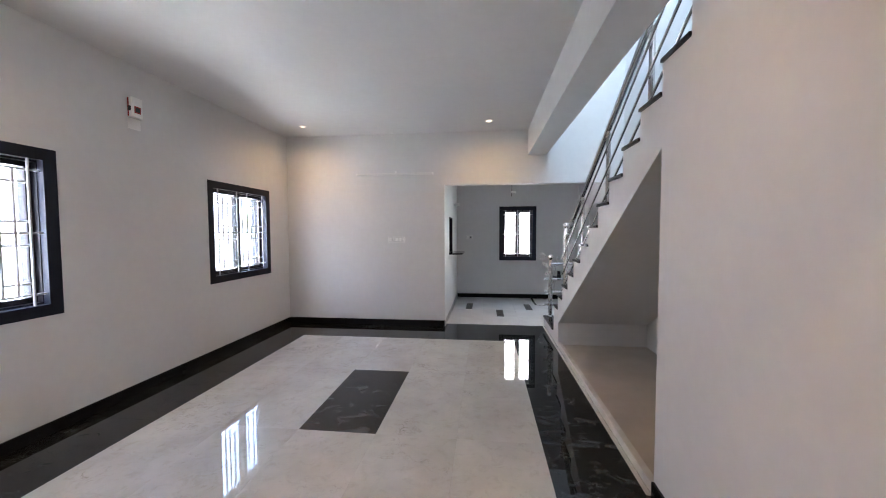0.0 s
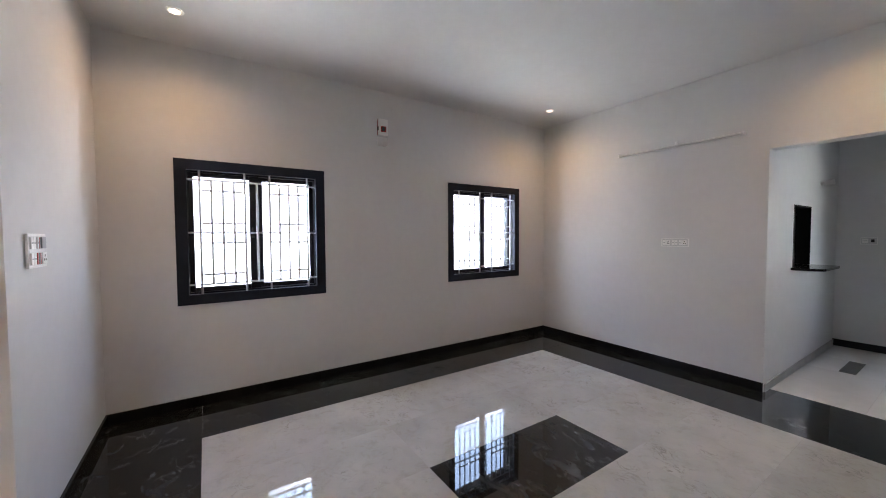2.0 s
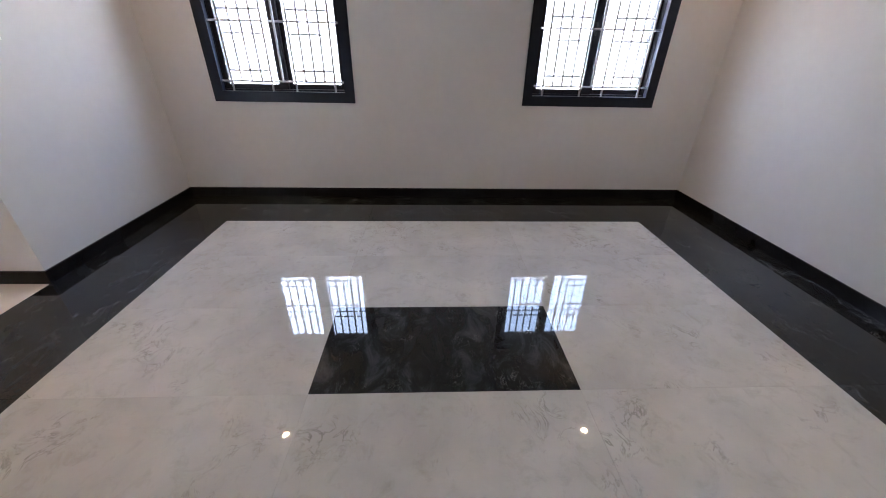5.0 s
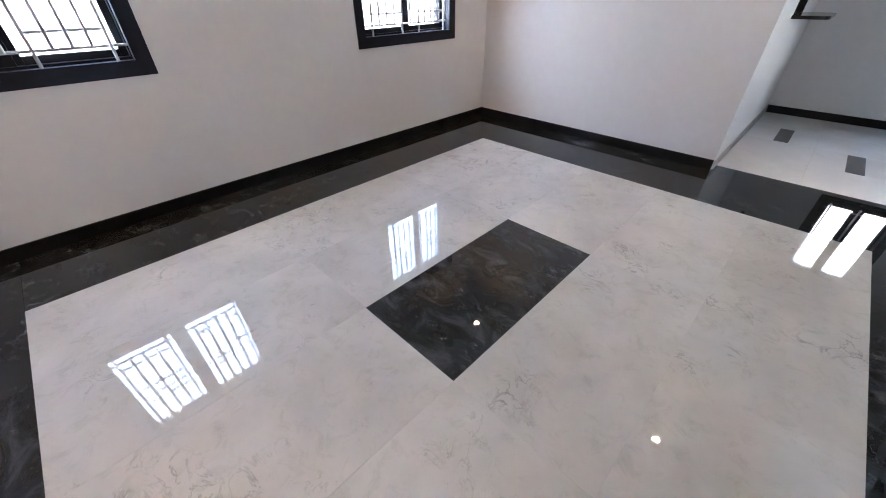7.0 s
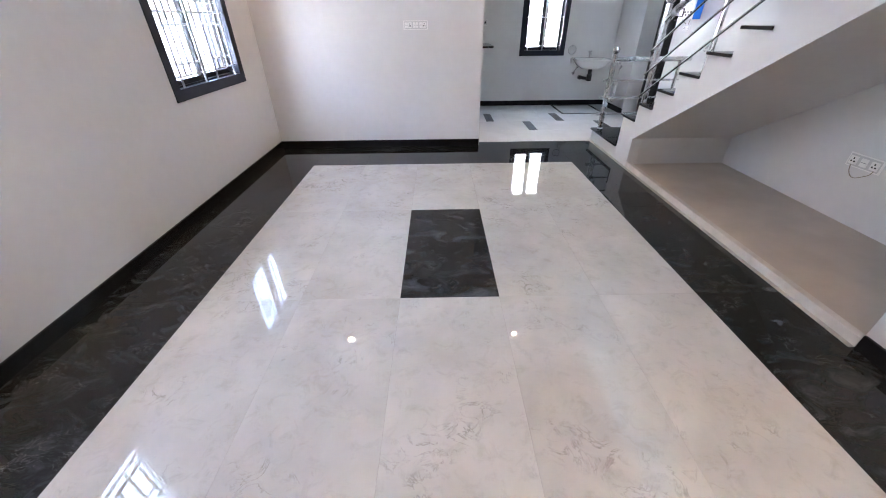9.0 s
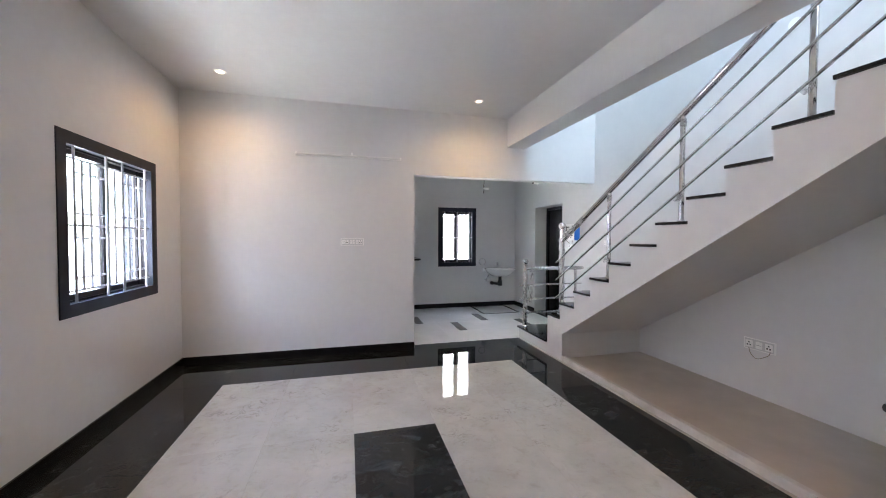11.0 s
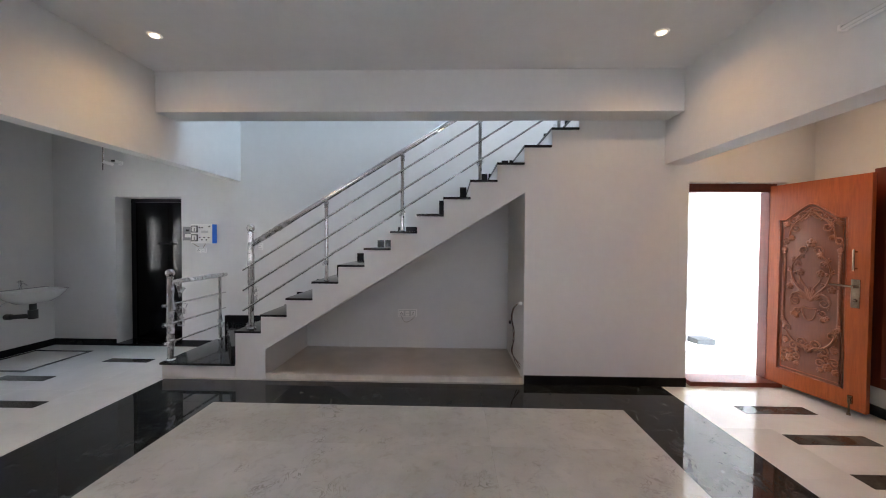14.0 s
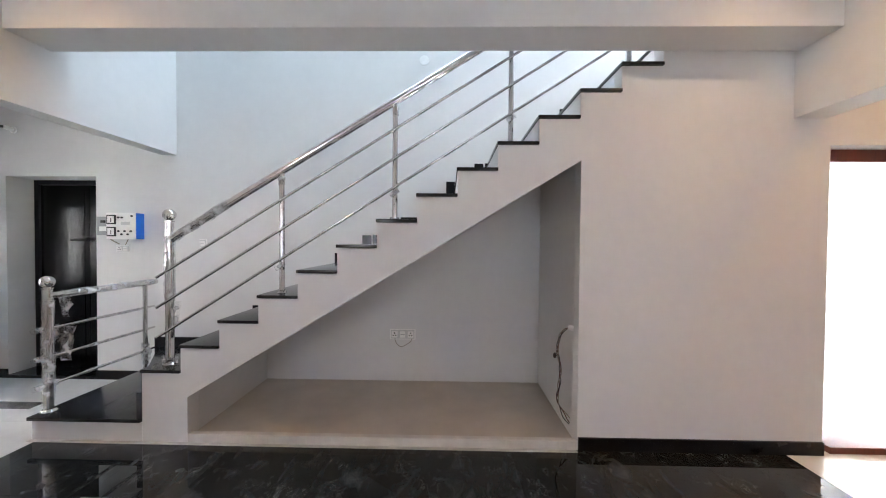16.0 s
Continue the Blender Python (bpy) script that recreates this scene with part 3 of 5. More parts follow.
# wooden window in the lobby
lw = thing("window_4", (-0.105, LOB_S, 0.25), "polished teak lobby window with honey coloured panes", "window", kind="structure")
bm = B()
for p, q in (((-0.64, 0.25), (-0.55, 2.08)), ((0.34, 0.25), (0.43, 2.08)), ((-0.55, 0.25), (0.34, 0.34)), ((-0.55, 1.99), (0.34, 2.08)), ((-0.14, 0.34), (-0.07, 1.99))):
    box(bm, (p[0], LOB_S - 0.10, p[1]), (q[0], LOB_S + 0.03, q[1]), 0.006)
part("window_frame", bm, M_RFRAME, lw, "dark red polished teak frame")
for x0, x1 in ((-0.545, -0.145), (-0.065, 0.335)):
    sh = part("shutter", box(B(), (x0, LOB_S - 0.06, 0.345), (x1, LOB_S - 0.03, 1.985), 0.004), M_TEAK, lw, "orange polished teak shutter")
    for z0, z1 in ((0.43, 0.85), (0.92, 1.36), (1.43, 1.90)):
        part("pane", box(B(), (x0 + 0.04, LOB_S - 0.029, z0), (x1 - 0.04, LOB_S - 0.018, z1), 0.006), M_HONEY, sh, "honey coloured inset panel")

# ---- main door ----
HX, HY = XE + 0.125, -0.425
md = thing("door_1", (HX, HY, 0), "carved polished teak main door standing wide open", "door", kind="structure")
bm = B()
jx0, jx1 = XE + 0.13, XE + 0.24
box(bm, (jx0, DOOR_Y[0] + 0.001, 0.0), (jx1, DOOR_Y[0] + 0.075, DOOR_TOP - 0.001), 0.004)
box(bm, (jx0, DOOR_Y[1] - 0.06, 0.0), (jx1, DOOR_Y[1] - 0.001, DOOR_TOP - 0.001), 0.004)
box(bm, (jx0, DOOR_Y[0] + 0.075, DOOR_TOP - 0.085), (jx1, DOOR_Y[1] - 0.06, DOOR_TOP - 0.001), 0.004)
box(bm, (jx0 - 0.12, DOOR_Y[0] + 0.002, 0.0), (jx1, DOOR_Y[1] - 0.06, 0.045), 0.004)
part("door_frame", bm, M_RFRAME, md, "dark red teak door frame with sill")
LEAF_W, LEAF_H, LEAF_T = 0.785, 1.975, 0.04
LEAF = Matrix.Translation((HX, HY, 0.05)) @ Matrix.Rotation(math.atan2(-0.149, -0.774), 4, "Z")


def on_leaf(bm):
    """From the leaf's own plane (x along its width, z up, y out of the carved face) to the room."""
    bmesh.ops.transform(bm, matrix=LEAF, verts=bm.verts)
    return bm


CA, CB, CZ0, CZ1 = 0.10, 0.63, 0.155, 1.76


def arch(x):
    """Height of the carved field's top edge over its width."""
    s = abs((x - (CA + CB) / 2) / ((CB - CA) / 2))
    return CZ1 - 0.135 * min(1, max(0, (s - 0.08) / 0.72)) ** 1.1 * (1 if s < 0.8 else 1)


bm = B()
front = -0.001
outline = [(CA, CZ0), (CB, CZ0)] + [(CB - (CB - CA) * i / 24, arch(CB - (CB - CA) * i / 24)) for i in range(25)]
ring_in = [bm.verts.new((x, -LEAF_T / 2, z)) for x, z in outline]
ring_low = [bm.verts.new((x, -LEAF_T / 2 + 0.016, z)) for x, z in outline]
box(bm, (0, -LEAF_T / 2 + 0.0165, 0), (LEAF_W, LEAF_T / 2, LEAF_H))
outer = [bm.verts.new((x, -LEAF_T / 2, z)) for x, z in ((0, 0), (LEAF_W, 0), (LEAF_W, LEAF_H), (0, LEAF_H))]
outer_b = [bm.verts.new((v.co.x, -LEAF_T / 2 + 0.0165, v.co.z)) for v in outer]
n_in = len(ring_in)
for i in range(n_in):
    bm.faces.new((ring_in[i], ring_in[(i + 1) % n_in], ring_low[(i + 1) % n_in], ring_low[i]))
bm.faces.new((outer[0], outer[1], ring_in[1], ring_in[0]))
bm.faces.new((outer[1], outer[2], ring_in[2], ring_in[1]))
half_n = 2 + 12
bm.faces.new([outer[2], outer[3]] + [ring_in[i] for i in range(n_in - 1, 1, -1)])
bm.faces.new((outer[3], outer[0], ring_in[0], ring_in[-1]))
for i in range(4):
    bm.faces.new((outer[i], outer_b[i], outer_b[(i + 1) % 4], outer[(i + 1) % 4]))
bmesh.ops.recalc_face_normals(bm, faces=bm.faces)
# carved face looks to the leaf's +y or -y as the room needs it
leaf = part("door_leaf", on_leaf(bm), M_TEAK, md, "polished orange teak leaf", smooth=False)
# Flat ground of the carving; its relief shade sits in M_FIELD's colour.
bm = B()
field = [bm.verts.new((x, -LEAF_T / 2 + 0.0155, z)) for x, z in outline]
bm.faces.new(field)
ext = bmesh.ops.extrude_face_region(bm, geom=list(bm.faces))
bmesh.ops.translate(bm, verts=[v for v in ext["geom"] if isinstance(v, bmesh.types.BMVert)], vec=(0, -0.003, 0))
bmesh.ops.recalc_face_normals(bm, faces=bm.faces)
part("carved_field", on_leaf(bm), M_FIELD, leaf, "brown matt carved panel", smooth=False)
mould = B()
for off, rad in ((0.0, 0.008), (0.028, 0.005)):
    cx, cz = (CA + CB) / 2, (CZ0 + CZ1) / 2
    pts = [(cx + (x - cx) * (1 - off / 0.265), -LEAF_T / 2 + 0.003 + off * 0.3, cz + (z - cz) * (1 - off / 0.8)) for x, z in outline]
    tube(mould, pts + [pts[0]], rad, 6)
part("moulding", on_leaf(mould), M_TEAK, leaf)

FY = -LEAF_T / 2 + 0.005
MX = (CA + CB) / 2


def scroll(bm, cx, cz, r, turns, start, sign, rad, grow=0.0):
    """A spiral tendril in the door's plane, thick outside and thin within."""
    pts = []
    for i in range(22):
        s = i / 21
        a = start + sign * turns * 2 * math.pi * s
        rr = 1.15 * r * (1 - s) ** 0.8 + 0.006
        pts.append((cx + rr * math.cos(a), FY, cz + rr * math.sin(a)))
    tube(bm, pts, rad * 1.1, 6, 0.6)


def stem(bm, pts, rad, taper=0.5):
    """A smooth stem through a few points (quadratic pieces)."""
    out = []
    P = [Vector((x, FY, z)) for x, z in pts]
    for i in range(len(P) - 1):
        p0, p1, p2, p3 = P[max(0, i - 1)], P[i], P[i + 1], P[min(len(P) - 1, i + 2)]
        for s in range(6):
            u = s / 6
            out.append(0.5 * ((2 * p1) + (p2 - p0) * u + (2 * p0 - 5 * p1 + 4 * p2 - p3) * u * u + (3 * p1 - p0 - 3 * p2 + p3) * u ** 3))
    out.append(P[-1])
    tube(bm, out, rad * 1.1, 6, taper)


def petal(bm, x, z, length, width, angle):
    m = Matrix.Translation((x + math.cos(angle) * length / 2, FY + 0.002, z + math.sin(angle) * length / 2)) @ Matrix.Rotation(-angle, 4, "Y") @ Matrix.Diagonal((length * 0.54, 0.010, width * 0.6, 1))
    bmesh.ops.create_icosphere(bm, subdivisions=2, radius=1.0, matrix=m)


def flower(bm, x, z, r, count=5):
    for i in range(count):
        petal(bm, x, z, r, r * 0.75, 2 * math.pi * i / count + 0.3)
    ball(bm, (x, FY - 0.006, z), r * 0.28, 8)


def fan(bm, x, z, length, width, middle, spread, count):
    """Acanthus leaf: a fan of narrow petals."""
    for i in range(count):
        f = i / (count - 1) - 0.5
        petal(bm, x, z, length * (1 - 0.8 * f * f), width, middle + spread * f)


def carving(side_sign):
    sg = side_sign

    def X(x):
        return MX + sg * x

    def A(a):
        return a if sg > 0 else math.pi - a

    bm = B()
    # crest under the arch
    stem(bm, [(X(0.015), 1.69), (X(0.07), 1.635), (X(0.13), 1.59), (X(0.175), 1.51), (X(0.185), 1.43)], 0.010)
    scroll(bm, X(0.055), 1.655, 0.040, 1.5, A(-1.2), sg, 0.008)
    scroll(bm, X(0.125), 1.545, 0.034, 1.4, A(1.2), -sg, 0.008)
    scroll(bm, X(0.15), 1.62, 0.030, 1.3, A(-2.0), sg, 0.007)
    scroll(bm, X(0.205), 1.415, 0.024, 1.3, A(2.0), -sg, 0.007)
    fan(bm, X(0.185), 1.575, 0.062, 0.013, A(0.35), 1.7, 6)
    fan(bm, X(0.165), 1.475, 0.055, 0.013, A(-1.9), 1.2, 5)
    fan(bm, X(0.095), 1.625, 0.045, 0.012, A(0.9), 1.3, 4)
    # twisted column with capital and base
    for ph in (0, math.pi):
        tube(bm, [(X(0.222) + 0.0065 * math.sin(i * 0.9 + ph), FY + 0.005 * math.cos(i * 0.9 + ph), 0.68 + 0.62 * i / 80) for i in range(81)], 0.0075, 6)
    fan(bm, X(0.222), 1.31, 0.055, 0.016, math.pi / 2, 1.1, 5)
    rod(bm, (X(0.205), FY, 1.305), (X(0.239), FY, 1.305), 0.008, 8)
    rod(bm, (X(0.205), FY, 0.675), (X(0.239), FY, 0.675), 0.008, 8)
    fan(bm, X(0.222), 0.67, 0.05, 0.014, -math.pi / 2, 1.1, 4)
    # bouquet: lyre stems, inner stems, flowers and leaves
    lyre = [(0.008, 0.87), (0.06, 0.94), (0.125, 1.02), (0.155, 1.12), (0.135, 1.22), (0.085, 1.285), (0.045, 1.30)]
    stem(bm, [(X(x), z) for x, z in lyre], 0.0095)
    stem(bm, [(X(0.006), 0.88), (X(0.03), 0.98), (X(0.075), 1.05), (X(0.085), 1.10)], 0.008)
    scroll(bm, X(0.055), 1.335, 0.032, 1.4, A(-1.6), sg, 0.0075)
    scroll(bm, X(0.10), 1.20, 0.026, 1.2, A(-0.5), sg, 0.0065)
    for (x, z), a in zip(lyre[1:6], (0.2, 0.5, 1.0, 1.5, 2.0)):
        fan(bm, X(x), z, 0.05, 0.013, A(a), 1.1, 3)
        fan(bm, X(x - 0.012), z, 0.04, 0.012, A(a + 2.4), 0.9, 2)
    flower(bm, X(0.080), 1.125, 0.036)
    flower(bm, X(0.168), 0.985, 0.034)
    stem(bm, [(X(0.012), 0.87), (X(0.07), 0.925), (X(0.13), 0.925), (X(0.16), 0.87), (X(0.145), 0.80)], 0.009)
    scroll(bm, X(0.115), 0.855, 0.034, 1.5, A(1.0), -sg, 0.0075)
    scroll(bm, X(0.10), 0.765, 0.026, 1.3, A(2.2), sg, 0.007)
    flower(bm, X(0.135), 0.725, 0.024)
    fan(bm, X(0.10), 0.73, 0.05, 0.013, A(-1.3), 1.3, 4)
    for i in range(5):
        petal(bm, X(0.006 + 0.010 * i), 0.875, 0.12 - 0.016 * i, 0.015, A(math.pi / 2 - 0.24 * i))
    # garland at the foot
    stem(bm, [(X(0.0), 0.385), (X(0.045), 0.435), (X(0.11), 0.455), (X(0.17), 0.51), (X(0.205), 0.61)], 0.010)
    scroll(bm, X(0.05), 0.465, 0.038, 1.5, A(-1.6), sg, 0.008)
    scroll(bm, X(0.12), 0.42, 0.030, 1.3, A(1.5), -sg, 0.007)
    scroll(bm, X(0.175), 0.575, 0.030, 1.3, A(-0.8), sg, 0.0075)
    fan(bm, X(0.165), 0.455, 0.062, 0.014, A(0.1), 1.7, 6)
    fan(bm, X(0.19), 0.60, 0.055, 0.013, A(1.2), 1.1, 4)
    fan(bm, X(0.075), 0.395, 0.045, 0.013, A(-0.6), 1.2, 4)
    # corner spray
    flower(bm, X(0.150), 0.290, 0.040, 6)
    fan(bm, X(0.185), 0.275, 0.055, 0.015, A(-0.4), 1.6, 4)
    fan(bm, X(0.150), 0.335, 0.055, 0.014, A(1.3), 1.5, 4)
    fan(bm, X(0.115), 0.265, 0.050, 0.014, A(-2.6), 1.4, 4)
    scroll(bm, X(0.095), 0.315, 0.026, 1.3, A(0.5), sg, 0.007)
    scroll(bm, X(0.200), 0.345, 0.024, 1.3, A(2.5), -sg, 0.007)
    return on_leaf(bm)


part("carving", carving(1), M_CARVE, leaf, "raised floral scroll carving")
part("carving", carving(-1), M_CARVE, leaf, "raised floral scroll carving")
bm = B()
flower(bm, MX, 1.40, 0.045, 5)
flower(bm, MX, 1.685, 0.04, 5)
flower(bm, MX, 0.42, 0.04, 5)
for i in range(9):
    ball(bm, (MX - 0.052 + 0.013 * i, FY, 0.80 - 0.004 * (16 - (i - 4) ** 2) / 8), 0.008, 8)
stem(bm, [(MX - 0.055, 0.80), (MX - 0.05, 0.74), (MX - 0.02, 0.69), (MX + 0.02, 0.69), (MX + 0.05, 0.74), (MX + 0.055, 0.80)], 0.006, 1.0)
for i in range(3):
    petal(bm, MX, 0.86, 0.12, 0.028, math.pi / 2 + (i - 1) * 0.25)
part("vase_carving", on_leaf(bm), M_CARVE, leaf, "carved vase with flowers")
LK = 0.70
bm = B()
box(bm, (LK - 0.03, -LEAF_T / 2 - 0.008, 0.86), (LK + 0.03, -LEAF_T / 2 - 0.0005, 1.10), 0.003)
rod(bm, (LK, -LEAF_T / 2 - 0.008, 1.04), (LK, -LEAF_T / 2 - 0.05, 1.04), 0.012)
rod(bm, (LK, -LEAF_T / 2 - 0.045, 1.04), (LK - 0.15, -LEAF_T / 2 - 0.05, 1.045), 0.009)
ball(bm, (LK, -LEAF_T / 2 - 0.012, 0.92), 0.014, 10)
part("door_handle", on_leaf(bm), M_BRASS, leaf, "aged bronze lever handle on long plate")
bm = B()
for z in (1.19, 1.33):
    rod(bm, (LK, -LEAF_T / 2, z), (LK, -LEAF_T / 2 - 0.035, z), 0.007)
rod(bm, (LK, -LEAF_T / 2 - 0.035, 1.17), (LK, -LEAF_T / 2 - 0.035, 1.35), 0.008)
part("pull_handle", on_leaf(bm), M_BRASS, leaf, "small aged bronze pull handle")
bm = B()
rod(bm, (0.69, -LEAF_T / 2 - 0.02, 0.10), (0.69, -LEAF_T / 2 - 0.02, -0.03), 0.007)
box(bm, (0.675, -LEAF_T / 2 - 0.018, 0.05), (0.705, -LEAF_T / 2 - 0.0005, 0.12), 0.002)
rod(bm, (0.69, -LEAF_T / 2 - 0.02, -0.03), (0.69, -LEAF_T / 2 - 0.02, -0.047), 0.013)
part("door_stopper", on_leaf(bm), M_BRASS, leaf, "steel drop-down door stopper")

# ---- bathroom door ----
bd = thing("door_2", (XF + 0.27, 6.92, 0.03), "glossy black bathroom door standing closed in deep recess", "door", kind="structure")
bm = B()
for y0, y1 in ((BATH[0] + 0.002, BATH[0] + 0.05), (BATH[1] - 0.05, BATH[1] - 0.002)):
    box(bm, (XF + 0.24, y0, 0.03), (XF + 0.295, y1, BATH[2] - 0.002), 0.003)
box(bm, (XF + 0.24, BATH[0] + 0.05, BATH[2] - 0.05), (XF + 0.295, BATH[1] - 0.05, BATH[2] - 0.002), 0.003)
part("door_frame", bm, M_ALU, bd, "black aluminium frame")
for y0, y1 in ((BATH[0] + 0.052, 6.80), (6.803, BATH[1] - 0.052)):
    lf = part("door_panel", box(B(), (XF + 0.26, y0, 0.035), (XF + 0.285, y1, BATH[2] - 0.052), 0.003), M_PVC, bd, "glossy black sheet panel")
    for z0, z1 in ((0.12, 1.34), (1.42, 1.88)):
        part("raised_panel", box(B(), (XF + 0.254, y0 + 0.05, z0), (XF + 0.2595, y1 - 0.05, z1), 0.003), M_PVC, lf)
bm = B()
rod(bm, (XF + 0.245, 6.72, 1.38), (XF + 0.245, 6.98, 1.38), 0.007)
box(bm, (XF + 0.242, 6.78, 1.36), (XF + 0.259, 6.83, 1.40), 0.002)
rod(bm, (XF + 0.235, 6.80, 1.36), (XF + 0.235, 6.80, 1.42), 0.006)
part("door_bolt", bm, M_DARK, bd, "black tower bolt")

# ---- railings ----
RX = 1.08


def wrap(bm, p, q, r, seed):
    """A crumpled loose sleeve of thin film round a bar."""
    rnd = random.Random(seed)
    p, q = Vector(p), Vector(q)
    d = (q - p)
    f = d.to_track_quat("Z", "Y")
    rings = []
    n = 9
    for i in range(n):
        c = p + d * i / (n - 1)
        rings.append([bm.verts.new(c + f @ Vector((math.cos(a), math.sin(a), 0)) * (r * (1.03 + 0.32 * rnd.random()))) for a in [2 * math.pi * j / 10 for j in range(10)]])
    for a, b in zip(rings, rings[1:]):
        for j in range(10):
            bm.faces.new((a[j], a[(j + 1) % 10], b[(j + 1) % 10], b[j]))
    return bm


def tatter(bm, c, w, h, seed):
    """A hanging torn scrap of film."""
    rnd = random.Random(seed)
    g = [[bm.verts.new(Vector(c) + Vector((rnd.uniform(-0.012, 0.012), (i / 4 - 0.5) * w * (1 - 0.5 * j / 5) + rnd.uniform(-0.008, 0.008), -h * j / 5))) for i in range(5)] for j in range(6)]
    for j in range(5):
        for i in range(4):
            bm.faces.new((g[j][i], g[j][i + 1], g[j + 1][i + 1], g[j + 1][i]))
    return bm


def post(rail, x, y, z0, z1, r, label, cap=True):
    bm = B()
    rod(bm, (x, y, z0), (x, y, z1), r, 16)
    p = part("post", bm, M_STEEL, rail, label)
    part("base_flange", rod(B(), (x, y, z0), (x, y, z0 + 0.014), r * 1.7, 16, r * 1.3), M_STEEL, p)
    if cap:
        bm = B()
        rod(bm, (x, y, z1), (x, y, z1 + 0.02), r * 0.7, 12)
        rod(bm, (x, y, z1 + 0.004), (x, y, z1 + 0.012), r * 1.15, 16)
        ball(bm, (x, y, z1 + 0.055), 0.043, 18)
        part("ball_finial", bm, M_STEEL, p, "polished steel ball")
    return p


def rail_z(y):
    return 1.885 + (4.175 - y) * 0.612


sr = thing("stair_railing", (RX, 4.98, STEP1), "polished stainless steel stair railing partly in plastic wrap", "railing")
post(sr, RX, 4.985, STEP1, 1.515, 0.028, "stout polished steel newel post")
for y, k in ((4.17, 3), (3.365, 6), (2.555, 9), (1.745, 12)):
    post(sr, RX, y, STEP1 + RISE * k, rail_z(y), 0.019, "", False)
part("handrail", rod(B(), (RX, 4.97, rail_z(4.97)), (RX, 1.30, rail_z(1.30)), 0.027, 16), M_STEEL, sr, "thick polished steel handrail")
for k, f in enumerate((0.235, 0.475, 0.715)):
    y0, y1 = 5.06, 1.30

    def rz(y):
        nose = STEP1 + RISE * ((NOSE_Y - 0.12 - y) / GOING)
        return nose + f * (rail_z(y) - nose) + 0.035

    part("rung", rod(B(), (RX - 0.03, y0, rz(y0)), (RX - 0.03, y1, rz(y1)), 0.0095, 10), M_STEEL, sr)
part("plastic_wrap", wrap(B(), (RX, 4.985, 0.95), (RX, 4.985, 1.42), 0.03, 3), M_WRAP, sr, "crumpled clear plastic wrap")
part("plastic_wrap", tatter(B(), (RX, 4.95, 0.95), 0.10, 0.2, 4), M_WRAP, sr, "crumpled clear plastic wrap")
part("plastic_wrap", wrap(B(), (RX, 4.95, rail_z(4.95)), (RX, 4.55, rail_z(4.55)), 0.028, 5), M_WRAP, sr, "crumpled clear plastic wrap")
part("plastic_wrap", wrap(B(), (RX, 4.985, 0.51), (RX, 4.985, 0.56), 0.04, 6), M_WRAP, sr, "crumpled clear plastic wrap")
for i, y in enumerate((4.17, 3.365, 2.555)):
    part("plastic_wrap", wrap(B(), (RX, y, rail_z(y) - 0.10), (RX, y, rail_z(y) - 0.04), 0.021, 10 + i), M_WRAP, sr, "crumpled clear plastic wrap")
    part("plastic_wrap", wrap(B(), (RX - 0.03, y + 0.03, STEP1 + RISE * (3 + 3 * i) + 0.17), (RX - 0.03, y - 0.03, STEP1 + RISE * (3 + 3 * i) + 0.21), 0.014, 20 + i), M_WRAP, sr, "crumpled clear plastic wrap")
part("plastic_wrap", tatter(B(), (RX - 0.02, 1.76, 2.66), 0.09, 0.08, 30), M_WRAP, sr, "crumpled clear plastic wrap")

PY = 5.835
pr = thing("platform_railing", (1.03, PY, PL_Z), "short polished steel railing in torn plastic wrap", "railing")
post(pr, 1.035, PY, PL_Z, 1.03, 0.028, "stout polished steel post")
post(pr, 1.86, PY, PL_Z, 0.985, 0.019, "", False)
part("handrail", rod(B(), (1.03, PY, 0.985), (1.985, PY, 0.985), 0.024, 14), M_STEEL, pr, "polished steel handrail")
for z in (0.345, 0.545, 0.75):
    part("rung", rod(B(), (0.955, PY, z), (1.965, PY, z), 0.0095, 10), M_STEEL, pr)
for i, z in enumerate((0.345, 0.545, 0.75)):
    part("plastic_wrap", wrap(B(), (0.94, PY, z), (1.10, PY, z), 0.018, 40 + i), M_WRAP, pr, "torn clear plastic wrap")
part("plastic_wrap", wrap(B(), (1.035, PY, 0.20), (1.035, PY, 0.95), 0.030, 45), M_WRAP, pr, "torn clear plastic wrap")
part("plastic_wrap", tatter(B(), (1.08, PY - 0.08, 0.76), 0.15, 0.25, 46), M_WRAP, pr, "torn clear plastic wrap")
part("plastic_wrap", tatter(B(), (1.09, PY - 0.07, 0.98), 0.11, 0.16, 47), M_WRAP, pr, "torn clear plastic wrap")
part("plastic_wrap", wrap(B(), (1.12, PY, 0.985), (1.95, PY, 0.985), 0.026, 48), M_WRAP, pr, "torn clear plastic wrap")
part("plastic_wrap", wrap(B(), (1.86, PY, 0.22), (1.86, PY, 0.42), 0.024, 49), M_WRAP, pr, "torn clear plastic wrap")
for i, z in enumerate((0.345, 0.545, 0.75)):
    part("plastic_wrap", wrap(B(), (1.30, PY, z), (1.80, PY, z), 0.011, 50 + i), M_WRAP, pr, "torn clear plastic wrap")
part("plastic_wrap", tatter(B(), (1.86, PY - 0.03, 0.38), 0.07, 0.2, 55), M_WRAP, pr, "torn clear plastic wrap")

